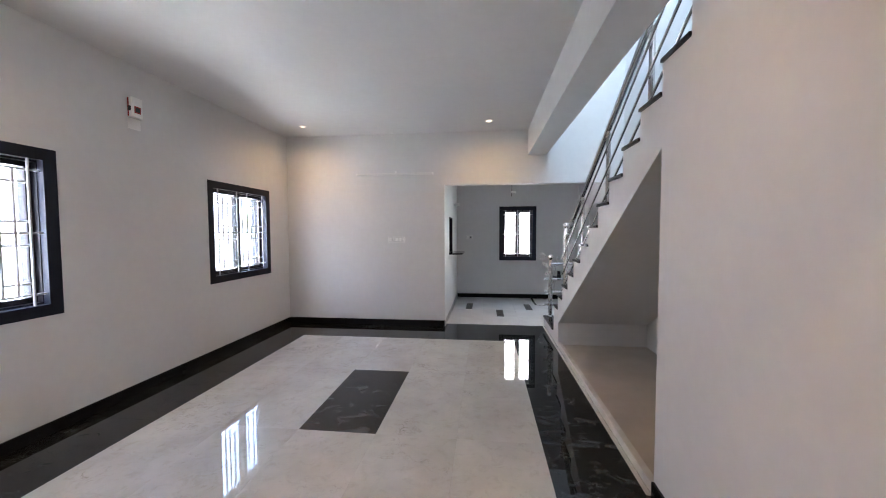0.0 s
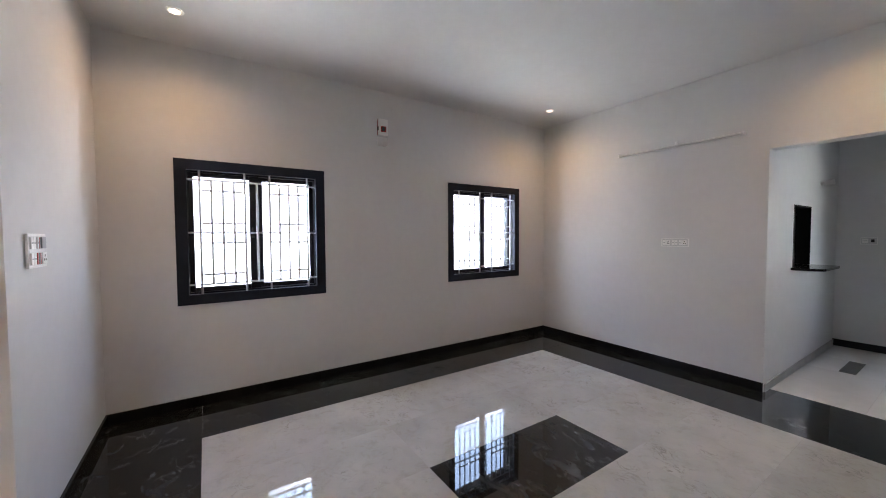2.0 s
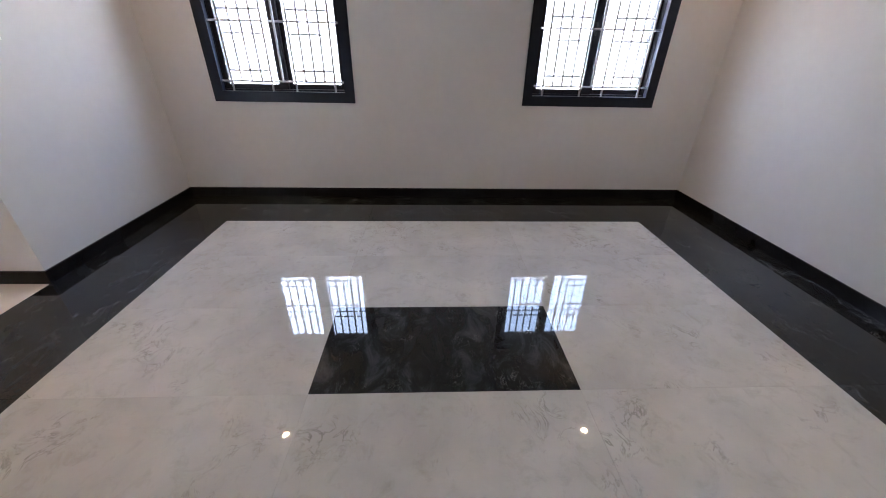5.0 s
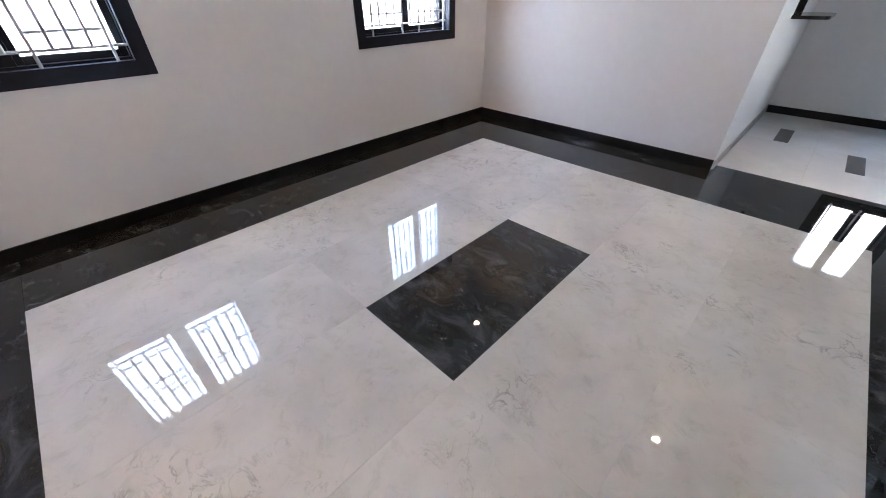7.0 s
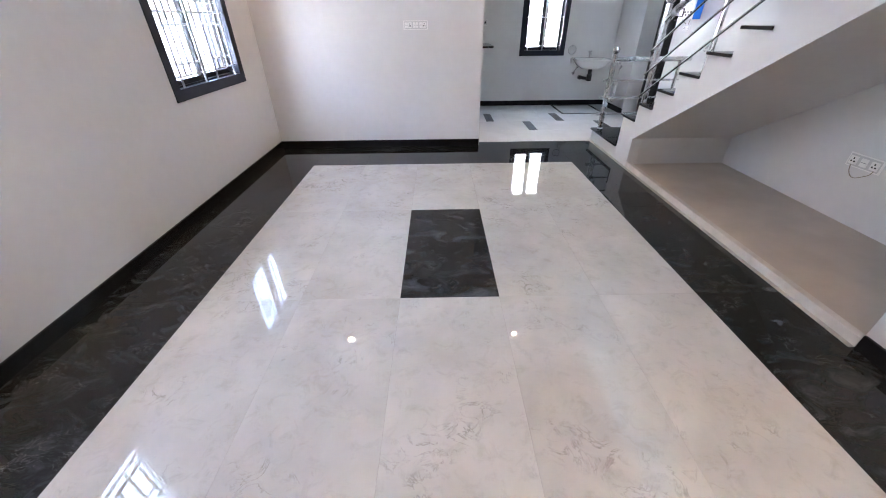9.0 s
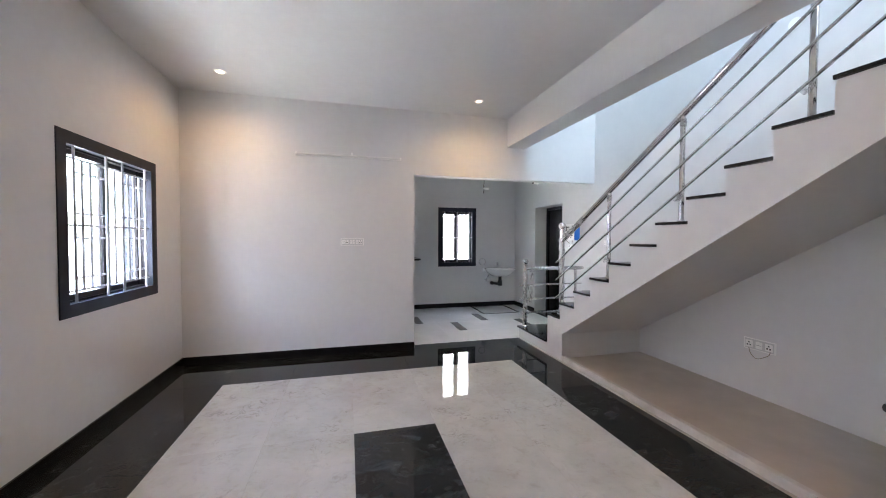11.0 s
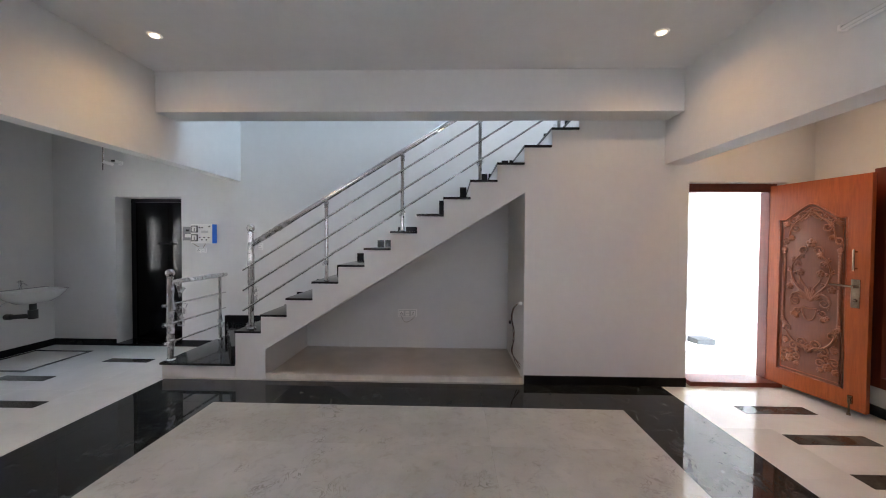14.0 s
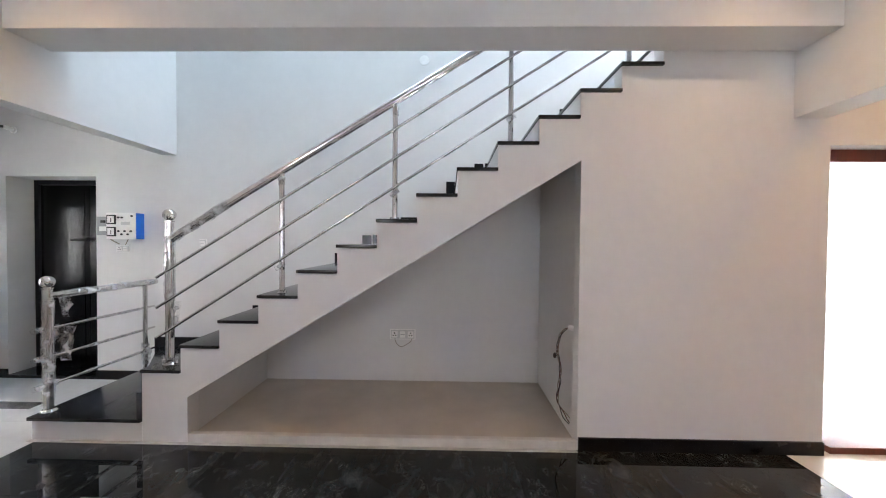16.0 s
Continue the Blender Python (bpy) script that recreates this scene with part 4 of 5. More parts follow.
# ---- ceiling lamps ----
for x, y in DOWNLIGHTS:
    dl = thing("ceiling_downlight", (x, y, TOP), "small round recessed warm white downlight", "ceiling light", "downlights in the hall ceiling")
    bm = B()
    pts = [(0.034, 0.0), (0.036, -0.004), (0.045, -0.006), (0.052, -0.003), (0.053, -0.0005)]
    rings = [[bm.verts.new((x + r * math.cos(2 * math.pi * j / 24), y + r * math.sin(2 * math.pi * j / 24), TOP + h)) for j in range(24)] for r, h in pts]
    for a, b in zip(rings, rings[1:]):
        for j in range(24):
            bm.faces.new((a[j], a[(j + 1) % 24], b[(j + 1) % 24], b[j]))
    part("trim_ring", bm, M_PLASTIC, dl, "white plastic trim ring")
    part("lens", ball(B(), (x, y, TOP - 0.005), 0.032, 20, 0.34), M_LAMPFACE, dl, "glowing warm lens")
    part("reflector", rod(B(), (x, y, TOP - 0.001), (x, y, TOP - 0.0060), 0.0375, 24, 0.0365), M_REFLECT, dl, "reflector rim, caught lamp light put in as faint emission")
    lamp("downlight_lamp", "SPOT", look((x, y, TOP - 0.02), (x, y + 0.0001, 0)), DOWN_WATT * (12 if y > 1 else 17), WARM, radius=0.035, spot=(radians(160), 1.0))

# ---- wall fittings ----


def tubelight(x0, x1, y, z, d, name="tube_light"):
    """d: +1 or -1, the way out of the wall along y."""
    tl = thing(name, ((x0 + x1) / 2, y, z), "slim white tube light batten, switched off", "tube light", "tube lights on the hall walls")
    ys = sorted((y + d * 0.001, y + d * 0.028))
    part("batten", box(B(), (x0 + 0.015, ys[0], z - 0.013), (x1 - 0.015, ys[1], z + 0.013), 0.005), M_PLASTIC, tl)
    part("tube", rod(B(), (x0 + 0.012, y + d * 0.036, z - 0.004), (x1 - 0.012, y + d * 0.036, z - 0.004), 0.010, 12), M_CERAMIC, tl, "unlit white tube")
    for a, b in ((x0, x0 + 0.014), (x1 - 0.014, x1)):
        y2 = sorted((y + d * 0.001, y + d * 0.048))
        part("end_cap", box(B(), (a, y2[0], z - 0.016), (b, y2[1], z + 0.016), 0.003), M_PLASTIC, tl)
    xm = (x0 + x1) / 2 + 0.02
    y3 = sorted((y + d * 0.001, y + d * 0.03))
    part("wire_outlet", box(B(), (xm - 0.012, y3[0], z + 0.0135), (xm + 0.012, y3[1], z + 0.045), 0.003), M_PLASTIC, tl)


tubelight(-2.02, -0.79, YN, 2.402, -1)
tubelight(-1.94, -0.70, YS, 2.60, 1)


def switchboard(name, axis, c, d, u, v, cells, label):
    """A plate on a wall with its modules: (column from, to, row from, to, kind) in fractions."""
    at = (c, (u[0] + u[1]) / 2, (v[0] + v[1]) / 2) if axis == "x" else ((u[0] + u[1]) / 2, c, (v[0] + v[1]) / 2)
    sb = thing(name, at, label, "switchboard")

    def bx(a0, a1, b0, b1, d0, d1, bev):
        lo, hi = sorted((c + d * d0, c + d * d1))
        p, q = sorted((u[0] + (u[1] - u[0]) * a0, u[0] + (u[1] - u[0]) * a1))
        zz = (v[0] + (v[1] - v[0]) * b0, v[0] + (v[1] - v[0]) * b1)
        return box(B(), (lo, p, zz[0]), (hi, q, zz[1]), bev) if axis == "x" else box(B(), (p, lo, zz[0]), (q, hi, zz[1]), bev)

    part("plate", bx(0, 1, 0, 1, 0.001, 0.012, 0.003), M_PLASTIC, sb)
    part("inner_frame", bx(0.04, 0.96, 0.08, 0.92, 0.0121, 0.0128, 0), M_SOFTGREY, sb, "grey module frame", smooth=False)
    mats = {"switch": M_PLASTIC, "socket": M_PLASTIC, "knob": M_GREYPL, "red": M_RED, "dark": M_DARK}
    for a0, a1, b0, b1, kind in cells:
        m = part("knob" if kind == "knob" else "socket" if kind == "socket" else "switch", bx(a0, a1, b0, b1, 0.0125, 0.019, 0.002), mats[kind], sb)
        if kind == "socket":
            am, bm_ = (a0 + a1) / 2, (b0 + b1) / 2
            for da, db in ((-0.2, -0.15), (0.2, -0.15), (0, 0.22)):
                wa, wb = 0.1 * (a1 - a0), 0.1 * (b1 - b0)
                ca, cb = am + da * (a1 - a0), bm_ + db * (b1 - b0)
                part("pin_hole", bx(ca - wa, ca + wa, cb - wb, cb + wb, 0.0185, 0.0195, 0), M_DARK, m, smooth=False)
        elif kind == "switch":
            part("rocker_gap", bx(a0 + 0.1 * (a1 - a0), a1 - 0.1 * (a1 - a0), (b0 + b1) / 2 - 0.02, (b0 + b1) / 2 + 0.02, 0.0185, 0.0195, 0), M_GREYPL, m, smooth=False)
    return sb


switchboard("switchboard", "y", YN, -1, (-1.522, -1.248), (1.325, 1.413),
            [(0.06, 0.18, 0.2, 0.8, "switch"), (0.2, 0.34, 0.2, 0.8, "socket"), (0.40, 0.50, 0.2, 0.8, "switch"), (0.52, 0.60, 0.2, 0.8, "switch"), (0.66, 0.76, 0.2, 0.8, "switch"), (0.78, 0.93, 0.2, 0.8, "socket")],
            "long white switchboard with switches and sockets")
switchboard("switchboard", "y", YS, 1, (-2.080, -1.863), (1.318, 1.478),
            [(0.82, 0.94, 0.56, 0.9, "switch"), (0.68, 0.80, 0.56, 0.9, "switch"), (0.52, 0.59, 0.56, 0.9, "switch"), (0.46, 0.505, 0.56, 0.9, "red"), (0.10, 0.34, 0.56, 0.9, "knob"),
             (0.82, 0.94, 0.1, 0.44, "switch"), (0.68, 0.80, 0.1, 0.44, "switch"), (0.57, 0.62, 0.1, 0.44, "red"), (0.47, 0.55, 0.1, 0.44, "dark"), (0.41, 0.455, 0.1, 0.44, "red"), (0.08, 0.34, 0.1, 0.44, "socket")],
            "two-row white switchboard with red switches")
switchboard("wall_socket", "x", XF, -1, (5.36, 5.43), (1.315, 1.40), [(0.2, 0.8, 0.2, 0.8, "switch")], "small square white stair switch")
switchboard("wall_socket", "x", XF, -1, (6.13, 6.26), (1.265, 1.335), [(0.1, 0.45, 0.2, 0.8, "switch"), (0.55, 0.92, 0.2, 0.8, "socket")], "white socket under the meter box")
switchboard("wall_socket", "y", YD, -1, (-0.405, -0.265), (1.32, 1.41), [(0.1, 0.45, 0.2, 0.8, "switch"), (0.62, 0.82, 0.3, 0.7, "dark")], "white dining wall socket with dark switch")
ns = switchboard("wall_socket", "x", XF, -1, (3.30, 3.55), (0.44, 0.54), [(0.08, 0.3, 0.2, 0.8, "socket"), (0.4, 0.6, 0.2, 0.8, "switch"), (0.7, 0.93, 0.2, 0.8, "socket")], "white niche socket with a loop of loose wire")
bm = B()
tube(bm, [(XF - 0.024, 3.50 - 0.17 * s, 0.455 - 0.075 * math.sin(math.pi * s) ** 0.5 - 0.012 * math.sin(6 * s)) for s in [i / 18 for i in range(19)]], 0.003, 6)
part("loose_wire", bm, M_WIRE_G, ns, "thin grey wire loop")

# isolator by the windows
iso = thing("isolator_switch", (XW, 3.055, 2.44), "white isolator switch with red edge and plate below", "switch")
part("plate", box(B(), (XW + 0.001, 2.995, 2.442), (XW + 0.008, 3.115, 2.54), 0.003), M_PLASTIC, iso)
part("box", box(B(), (XW + 0.001, 3.003, 2.548), (XW + 0.045, 3.107, 2.725), 0.006), M_PLASTIC, iso)
part("edge_strip", box(B(), (XW + 0.002, 2.999, 2.552), (XW + 0.014, 3.0025, 2.72), 0.001), M_RED, iso, "red plastic edge")
part("display_rim", box(B(), (XW + 0.0452, 3.024, 2.584), (XW + 0.0475, 3.086, 2.646), 0.001), M_RED, iso, "dark red display rim")
part("display", box(B(), (XW + 0.0476, 3.034, 2.594), (XW + 0.049, 3.076, 2.636)), M_DARK, iso, "dark display window", smooth=False)
part("side_knob", box(B(), (XW + 0.015, 2.992, 2.60), (XW + 0.035, 3.0025, 2.64), 0.002), M_DARK, iso, "dark side knob")

# energy meter on the stair wall
mt = thing("meter_box", (XF, 6.1, 1.39), "white fronted meter box in a blue metal case", "meter box")
part("case", box(B(), (XF - 0.098, 5.985, 1.395), (XF - 0.002, 6.26, 1.645), 0.004), M_BLUE, mt, "blue enamelled metal case")
part("front_plate", box(B(), (XF - 0.112, 5.983, 1.393), (XF - 0.0985, 6.262, 1.647), 0.003), M_PLASTIC, mt, "white front plate")
breaker = part("breaker", box(B(), (XF - 0.07, 6.265, 1.43), (XF - 0.002, 6.40, 1.61), 0.004), M_GREYPL, mt, "grey breaker box")
part("breaker_label", box(B(), (XF - 0.073, 6.29, 1.47), (XF - 0.0705, 6.37, 1.515)), M_PLASTIC, breaker, smooth=False)
part("toggle", box(B(), (XF - 0.082, 6.31, 1.55), (XF - 0.0705, 6.35, 1.575), 0.002), M_DARK, breaker, "black toggle")
for z in (1.42, 1.535):
    d = part("dial", box(B(), (XF - 0.124, 6.165, z), (XF - 0.1125, 6.25, z + 0.09), 0.004), M_DARK, mt, "square dial with dark rim")
    part("face", box(B(), (XF - 0.1265, 6.176, z + 0.012), (XF - 0.1245, 6.239, z + 0.078)), M_PLASTIC, d, smooth=False)
    part("needle", box(B(), (XF - 0.1275, 6.20, z + 0.02), (XF - 0.1268, 6.208, z + 0.06)), M_DARK, d, smooth=False)
for y, z in ((6.14, 1.60), (6.105, 1.60), (6.14, 1.47), (6.11, 1.44), (6.08, 1.47), (6.05, 1.44), (6.02, 1.47), (6.01, 1.615)):
    part("terminal", rod(B(), (XF - 0.112, y, z), (XF - 0.122, y, z), 0.009, 10), M_DARK, mt)
part("label_plate", box(B(), (XF - 0.1135, 6.03, 1.53), (XF - 0.1122, 6.12, 1.56)), M_SOFTGREY, mt, smooth=False)
bm = B()
tube(bm, [(XF - 0.03, 6.33, 1.46), (XF - 0.03, 6.32, 1.42), (XF - 0.04, 6.28, 1.385), (XF - 0.02, 6.22, 1.345)], 0.005, 6)
tube(bm, [(XF - 0.03, 6.12, 1.40), (XF - 0.035, 6.13, 1.37), (XF - 0.02, 6.16, 1.338)], 0.004, 6)
part("cable", bm, M_WIRE_G, mt, "grey wires")

single("ceiling_fan_box", rod(B(), (XF - 0.001, 3.235, 3.14), (XF - 0.008, 3.235, 3.14), 0.045, 20), M_PLASTIC, (XF, 3.235, 3.14), "round white junction box cover on stair wall", "junction box")

# loose wires in the niche
bundle = thing("loose_wires", (XE + 0.12, 2.106, 0.8), "bundle of loose wires hanging from niche wall", "wires")
part("conduit", rod(B(), (XE + 0.10, 2.105, 0.80), (XE + 0.115, 2.135, 0.80), 0.018, 10), M_PLASTIC, bundle, "white conduit end")
for k, (mat, reach) in enumerate(((M_WIRE_R, 0.72), (M_WIRE_K, 0.745), (M_WIRE_G, 0.70))):
    pts = []
    for i in range(40):
        u = i / 39
        sway = 0.085 * math.sin(math.pi * u) ** 0.5 + 0.020 * math.sin(10.5 * u) - 0.05 * u * u
        pts.append((XE + 0.11 + 0.05 * u + 0.007 * math.sin(26 * u + 2.1 * k), 2.127 + sway + 0.007 * math.cos(26 * u + 2.1 * k), 0.80 + 0.02 * math.sin(math.pi * min(1, 5 * u)) - reach * u))
    part("wire", tube(B(), pts, 0.0036, 6), mat, bundle)
part("tape_knot", ball(B(), (XE + 0.125, 2.225, 0.60), 0.013, 10, 1.6), M_WIRE_K, bundle, "black tape round the wires")

# ---- dining corner ----
BX, BY, BZ = 1.60, YD, 0.80
wb = thing("wash_basin", (BX, BY, 0.50), "white ceramic wall-hung wash basin with chrome tap", "wash basin")
bm = B()
prof = [(0.02, -0.16, 0.35), (0.12, -0.15, 0.55), (0.19, -0.09, 0.85), (0.235, -0.02, 1.0), (0.245, 0.0, 1.02), (0.235, 0.006, 1.0), (0.21, 0.0, 0.9), (0.17, -0.06, 0.8), (0.10, -0.10, 0.6), (0.02, -0.115, 0.4)]
rings = []
for r, h, e in prof:
    ring = []
    for j in range(32):
        a = 2 * math.pi * j / 32
        sx, sy = math.cos(a), math.sin(a)
        x = BX + r * 1.34 * (abs(sx) ** 0.75) * (1 if sx > 0 else -1)
        y = BY - 0.225 + min(0.222, r * 0.93 * (abs(sy) ** 0.75) * (1 if sy > 0 else -1) * (1.0 if sy < 0 else 1.0))
        ring.append(bm.verts.new((x, y, BZ + h)))
    rings.append(ring)
for a, b in zip(rings, rings[1:]):
    for j in range(32):
        bm.faces.new((a[j], a[(j + 1) % 32], b[(j + 1) % 32], b[j]))
bm.faces.new(rings[0][::-1]), bm.faces.new(rings[-1])
part("bowl", bm, M_CERAMIC, wb)
part("back_ledge", box(B(), (BX - 0.32, BY - 0.10, BZ - 0.07), (BX + 0.32, BY - 0.001, BZ + 0.012), 0.015), M_CERAMIC, wb)
bm = B()
rod(bm, (BX, BY - 0.06, BZ + 0.012), (BX, BY - 0.06, BZ + 0.10), 0.014)
tube(bm, [(BX, BY - 0.06, BZ + 0.075), (BX, BY - 0.11, BZ + 0.085), (BX, BY - 0.15, BZ + 0.06)], 0.009)
rod(bm, (BX - 0.03, BY - 0.06, BZ + 0.105), (BX + 0.03, BY - 0.06, BZ + 0.105), 0.008)
rod(bm, (BX, BY - 0.06, BZ + 0.10), (BX, BY - 0.06, BZ + 0.125), 0.012)
part("tap", bm, M_CHROME, wb, "chrome pillar tap")
bm = B()
rod(bm, (BX, BY - 0.22, BZ - 0.155), (BX, BY - 0.22, BZ - 0.28), 0.034, 14)
rod(bm, (BX, BY - 0.22, BZ - 0.24), (BX, BY - 0.22, BZ - 0.35), 0.046, 14)
rod(bm, (BX, BY - 0.22, BZ - 0.315), (BX - 0.10, BY - 0.05, BZ - 0.315), 0.028, 12)
rod(bm, (BX - 0.10, BY - 0.06, BZ - 0.315), (BX - 0.10, BY - 0.001, BZ - 0.315), 0.036, 12)
part("bottle_trap", bm, M_DARK, wb, "dark plastic bottle trap")
bm = B()
rod(bm, (BX - 0.25, BY - 0.001, BZ - 0.24), (BX - 0.25, BY - 0.07, BZ - 0.24), 0.015)
ball(bm, (BX - 0.25, BY - 0.07, BZ - 0.24), 0.026, 10)
tube(bm, [(BX - 0.25, BY - 0.06, BZ - 0.23), (BX - 0.20, BY - 0.07, BZ - 0.15), (BX - 0.05, BY - 0.06, BZ - 0.08)], 0.006)
part("stop_valve", bm, M_CHROME, wb, "chrome stop valve")

ring = thing("towel_ring", (1.28, YD, 0.93), "chrome towel ring on the dining wall", "towel ring")
part("bracket", rod(B(), (1.28, YD - 0.001, 1.0), (1.28, YD - 0.03, 1.0), 0.014, 12), M_CHROME, ring)
part("hoop", tube(B(), [(1.28 + 0.07 * math.sin(2 * math.pi * i / 28), YD - 0.028, 0.935 + 0.07 * math.cos(2 * math.pi * i / 28)) for i in range(29)], 0.005, 6), M_CHROME, ring)

shelf = B()
y0, y1 = KIT[0] - 0.06, KIT[1] + 0.04
corner = 0.09
pts = [(N_JAMB - 0.119, KIT[0] + 0.003), (N_JAMB - 0.119, KIT[1] - 0.003), (N_JAMB + 0.001, KIT[1] - 0.003), (N_JAMB + 0.001, y1)]
pts += [(N_JAMB + 0.15 + corner * math.sin(a), y1 - corner + corner * math.cos(a)) for a in [i * math.pi / 12 for i in range(7)]]
pts += [(N_JAMB + 0.15 + corner * math.cos(a), y0 + corner - corner * math.sin(a)) for a in [i * math.pi / 12 for i in range(7)]]
pts += [(N_JAMB + 0.001, y0), (N_JAMB + 0.001, KIT[0] + 0.003)]
lo = [shelf.verts.new((x, y, KIT[2] - 0.012)) for x, y in pts]
hi = [shelf.verts.new((x, y, KIT[2] + 0.012)) for x, y in pts]
shelf.faces.new(lo), shelf.faces.new(hi[::-1])
for i in range(len(pts)):
    j = (i + 1) % len(pts)
    shelf.faces.new((lo[j], lo[i], hi[i], hi[j]))
bmesh.ops.recalc_face_normals(shelf, faces=shelf.faces)
single("serving_shelf", shelf, M_TREAD, (N_JAMB, 6.75, KIT[2]), "black granite serving shelf with rounded corners", "shelf", smooth=False)
lining = B()
for p, q in (((KIT[0] + 0.001, KIT[2] + 0.013), (KIT[0] + 0.016, KIT[3] - 0.001)), ((KIT[1] - 0.016, KIT[2] + 0.013), (KIT[1] - 0.001, KIT[3] - 0.001)), ((KIT[0] + 0.017, KIT[3] - 0.016), (KIT[1] - 0.017, KIT[3] - 0.001))):
    box(lining, (N_JAMB - 0.121, *p), (N_JAMB + 0.002, *q), 0.001)
structure("trim_hatch", lining, M_LINING, "matt black lining of the kitchen serving hatch", "trim")
single("lamp_holder", rod(B(), (N_JAMB + 0.001, 7.43, 2.04), (N_JAMB + 0.11, 7.43, 2.05), 0.02, 12, 0.03), M_PLASTIC, (N_JAMB, 7.43, 2.04), "small white angled lamp holder on dining wall", "lamp holder")
hk = thing("hanging_wire", (0.43, 5.95, TOP), "loose twisted wires hanging from the dining ceiling", "wires")
part("wire", tube(B(), [(0.43 + 0.012 * math.sin(9 * u), 5.95 + 0.012 * math.cos(7 * u), TOP - 0.001 - 0.97 * u) for u in [i / 20 for i in range(21)]], 0.004, 6), M_WIRE_K, hk)
part("wire", tube(B(), [(0.432 + 0.014 * math.cos(8 * u), 5.95 + 0.012 * math.sin(9 * u), TOP - 0.001 - 0.9 * u) for u in [i / 20 for i in range(21)]], 0.0035, 6), M_WIRE_G, hk)
part("connector", rod(B(), (0.43, 5.95, 2.13), (0.50, 5.93, 2.12), 0.014, 10), M_PLASTIC, hk, "white plastic connector")

# ---- floor tiles ----
hall = structure("floor_hall", box(B(), (XW, YS, -0.012), (XE, YN + 0.15, -0.005)), M_GROUT, "polished pale marble floor with black border", "floor")
lob = structure("floor_lobby", box(B(), (S_JAMB, LOB_S, -0.012), (XE + 0.25, YS - 0.001, -0.005)), M_GROUT, "polished ivory tile floor with dark inlays", "floor")
din = structure("floor_dining", box(B(), (N_JAMB, YN + 0.151, -0.012), (XF, YD, -0.005)), M_GROUT, "polished ivory tile floor with dark inlays", "floor")
TILES = {}


def tile(parent, x0, y0, x1, y1, mat, z=0.0, gap=0.0003):
    """One bevelled floor tile; tiles of a size share a mesh."""
    key = (round(x1 - x0, 3), round(y1 - y0, 3), mat.name)
    if key not in TILES:
        bm, c, e = B(), 0.0005, gap
        hx, hy = (x1 - x0) / 2 - e, (y1 - y0) / 2 - e
        rows = [[bm.verts.new((sx * (hx - i), sy * (hy - i), zz)) for sx, sy in ((-1, -1), (1, -1), (1, 1), (-1, 1))] for i, zz in ((0, -0.005), (0, -c), (c, 0))]
        for a, b in zip(rows, rows[1:]):
            for j in range(4):
                bm.faces.new((a[j], a[(j + 1) % 4], b[(j + 1) % 4], b[j]))
        bm.faces.new(rows[-1])
        TILES[key] = mesh_of("tile", bm, mat)
    ob = new("tile", TILES[key])
    ob.location = ((x0 + x1) / 2, (y0 + y1) / 2, z)
    ob.parent = parent
    return ob


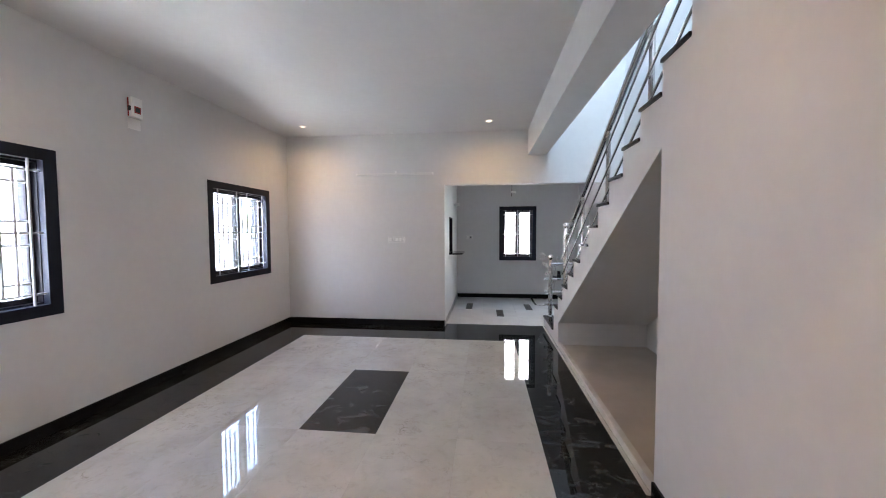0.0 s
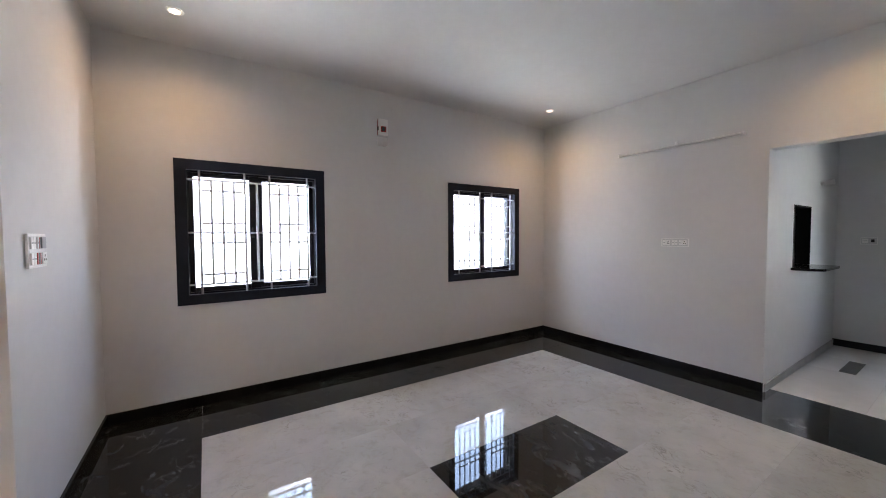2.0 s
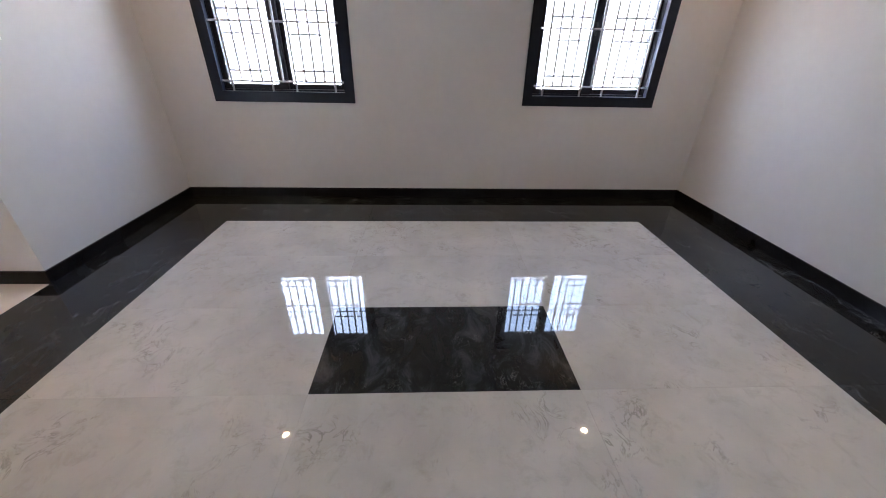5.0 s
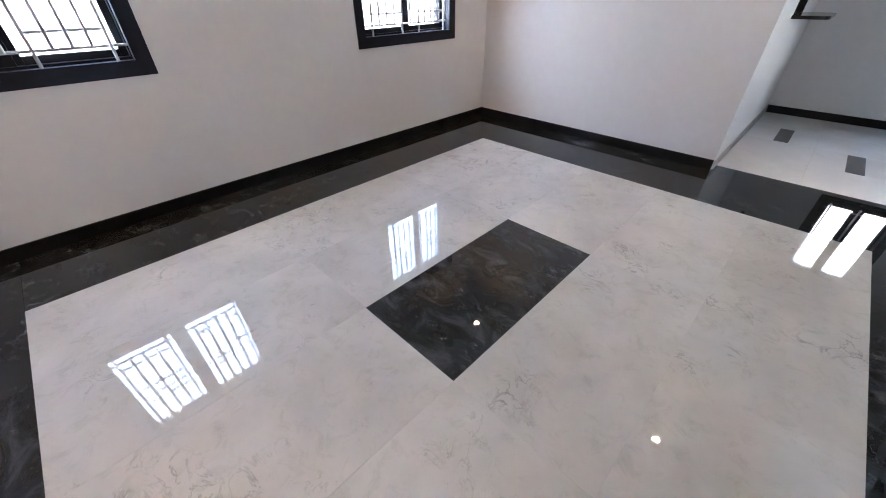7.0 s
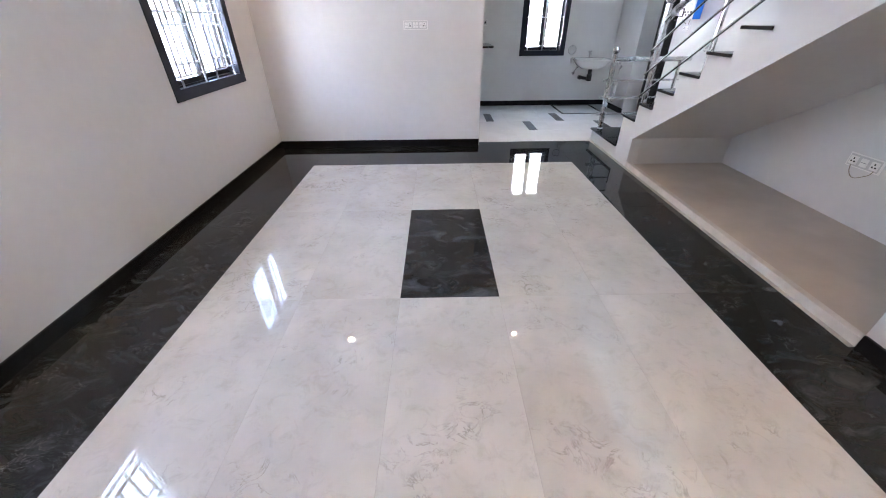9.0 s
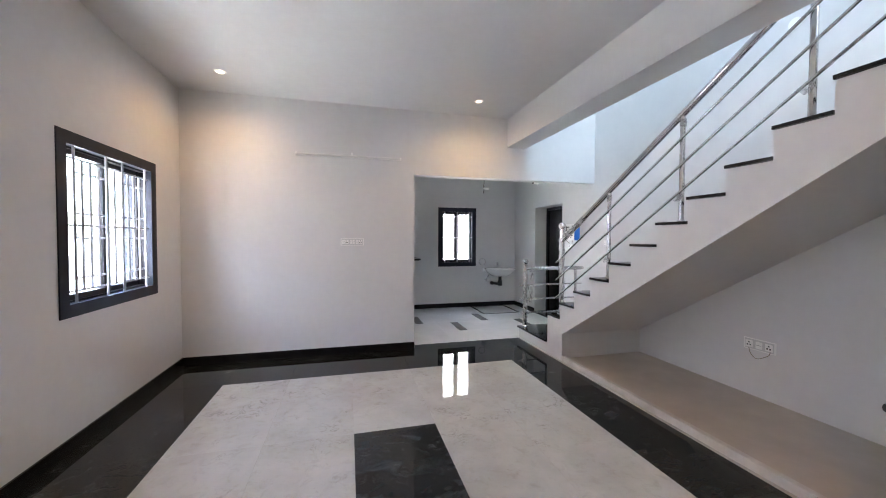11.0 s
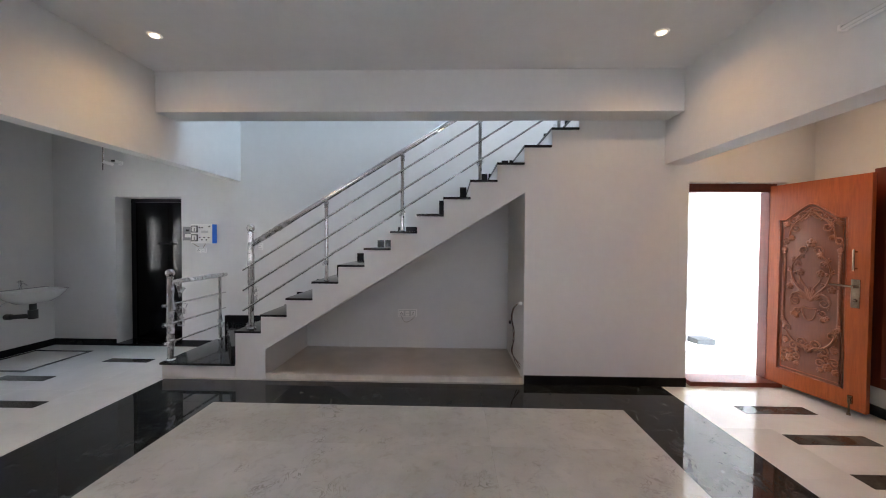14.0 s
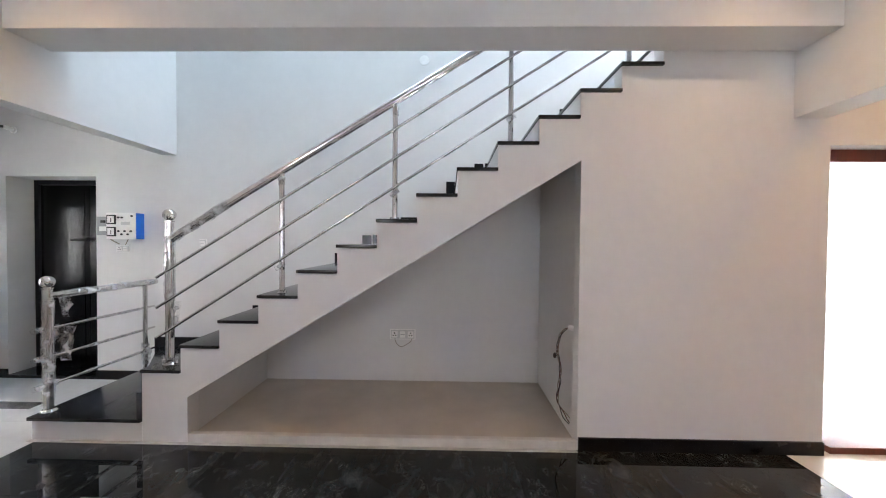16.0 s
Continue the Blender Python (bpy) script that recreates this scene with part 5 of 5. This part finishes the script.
PX, PY0, TW, TL = -2.598, 1.350, 0.601, 1.2
for i in range(5):
    for j in range(3):
        tile(hall, PX + TW * i, PY0 + TL * j, PX + TW * (i + 1), PY0 + TL * (j + 1), M_BLACK if (i, j) == (2, 1) else M_PALE)
PXE, PYE = PX + 5 * TW, PY0 + 3.6
ys = [YS, PY0] + [PY0 + 1.2 * k for k in (1, 2, 3)] + [YN]
for a, b in zip(ys, ys[1:]):
    tile(hall, XW, a, PX, b, M_BLACK)
    tile(hall, PXE, a, XE, b, M_BLACK)
xs = [PX, PX + TW, PX + 3 * TW, PXE]
for a, b in zip(xs, xs[1:]):
    tile(hall, a, YS, b, PY0, M_BLACK)
    tile(hall, a, PYE, b, YN, M_BLACK)
for a, b in ((2.108, 3.3), (3.3, 4.5), (4.5, 5.86)):
    tile(hall, XE - 0.036, a, XE - 0.005, b, M_EDGE, 0.003)
for a, b in ((N_JAMB, 0.3), (0.3, XE)):
    tile(hall, a, YN, b, YN + 0.15, M_BLACK)
x = S_JAMB
while x < XE + 0.25 - 0.01:
    x1 = min(x + 0.6, XE + 0.25)
    for a, b in ((LOB_S, -0.27), (-0.27, 0.33), (0.33, YS - 0.001)):
        tile(lob, x, a, x1, b, M_IVORY)
    x = x1
for x0, x1 in ((0.385, 0.525), (-0.085, 0.05), (-0.555, -0.42)):
    tile(lob, x0, -0.262, x1, 0.332, M_STRIP, 0.003)
x = N_JAMB
while x < XF - 0.01:
    x1 = min(x + 0.6, XF)
    for a, b in ((YN + 0.151, 6.395), (6.395, 6.97), (6.97, 7.545), (7.545, YD)):
        tile(din, x, a, x1, b, M_IVORY)
    x = x1
for x0, y0 in ((-0.355, 6.97), (0.225, 6.395), (0.795, 6.97), (1.38, 6.395)):
    tile(din, x0, y0, x0 + 0.125, y0 + 0.54, M_STRIP, 0.003)
for a in ((1.02, 7.44, 1.78, 7.485), (1.02, 8.16, 1.78, 8.205), (1.02, 7.486, 1.065, 8.159), (1.735, 7.486, 1.78, 8.159)):
    tile(din, *a, M_STRIP, 0.003)

# conduit stub above the bathroom door
cs = thing("conduit_stub", (XF, 7.29, 2.46), "short white conduit stub with dark wire ends", "conduit")
part("collar", rod(B(), (XF - 0.001, 7.29, 2.46), (XF - 0.012, 7.29, 2.46), 0.032, 16), M_PLASTIC, cs, "white plastic collar")
part("pipe", rod(B(), (XF - 0.012, 7.29, 2.46), (XF - 0.075, 7.305, 2.475), 0.019, 14), M_PLASTIC, cs, "white plastic pipe")
part("wire_end", rod(B(), (XF - 0.075, 7.305, 2.475), (XF - 0.105, 7.325, 2.470), 0.013, 10), M_WIRE_K, cs, "dark taped wire end")
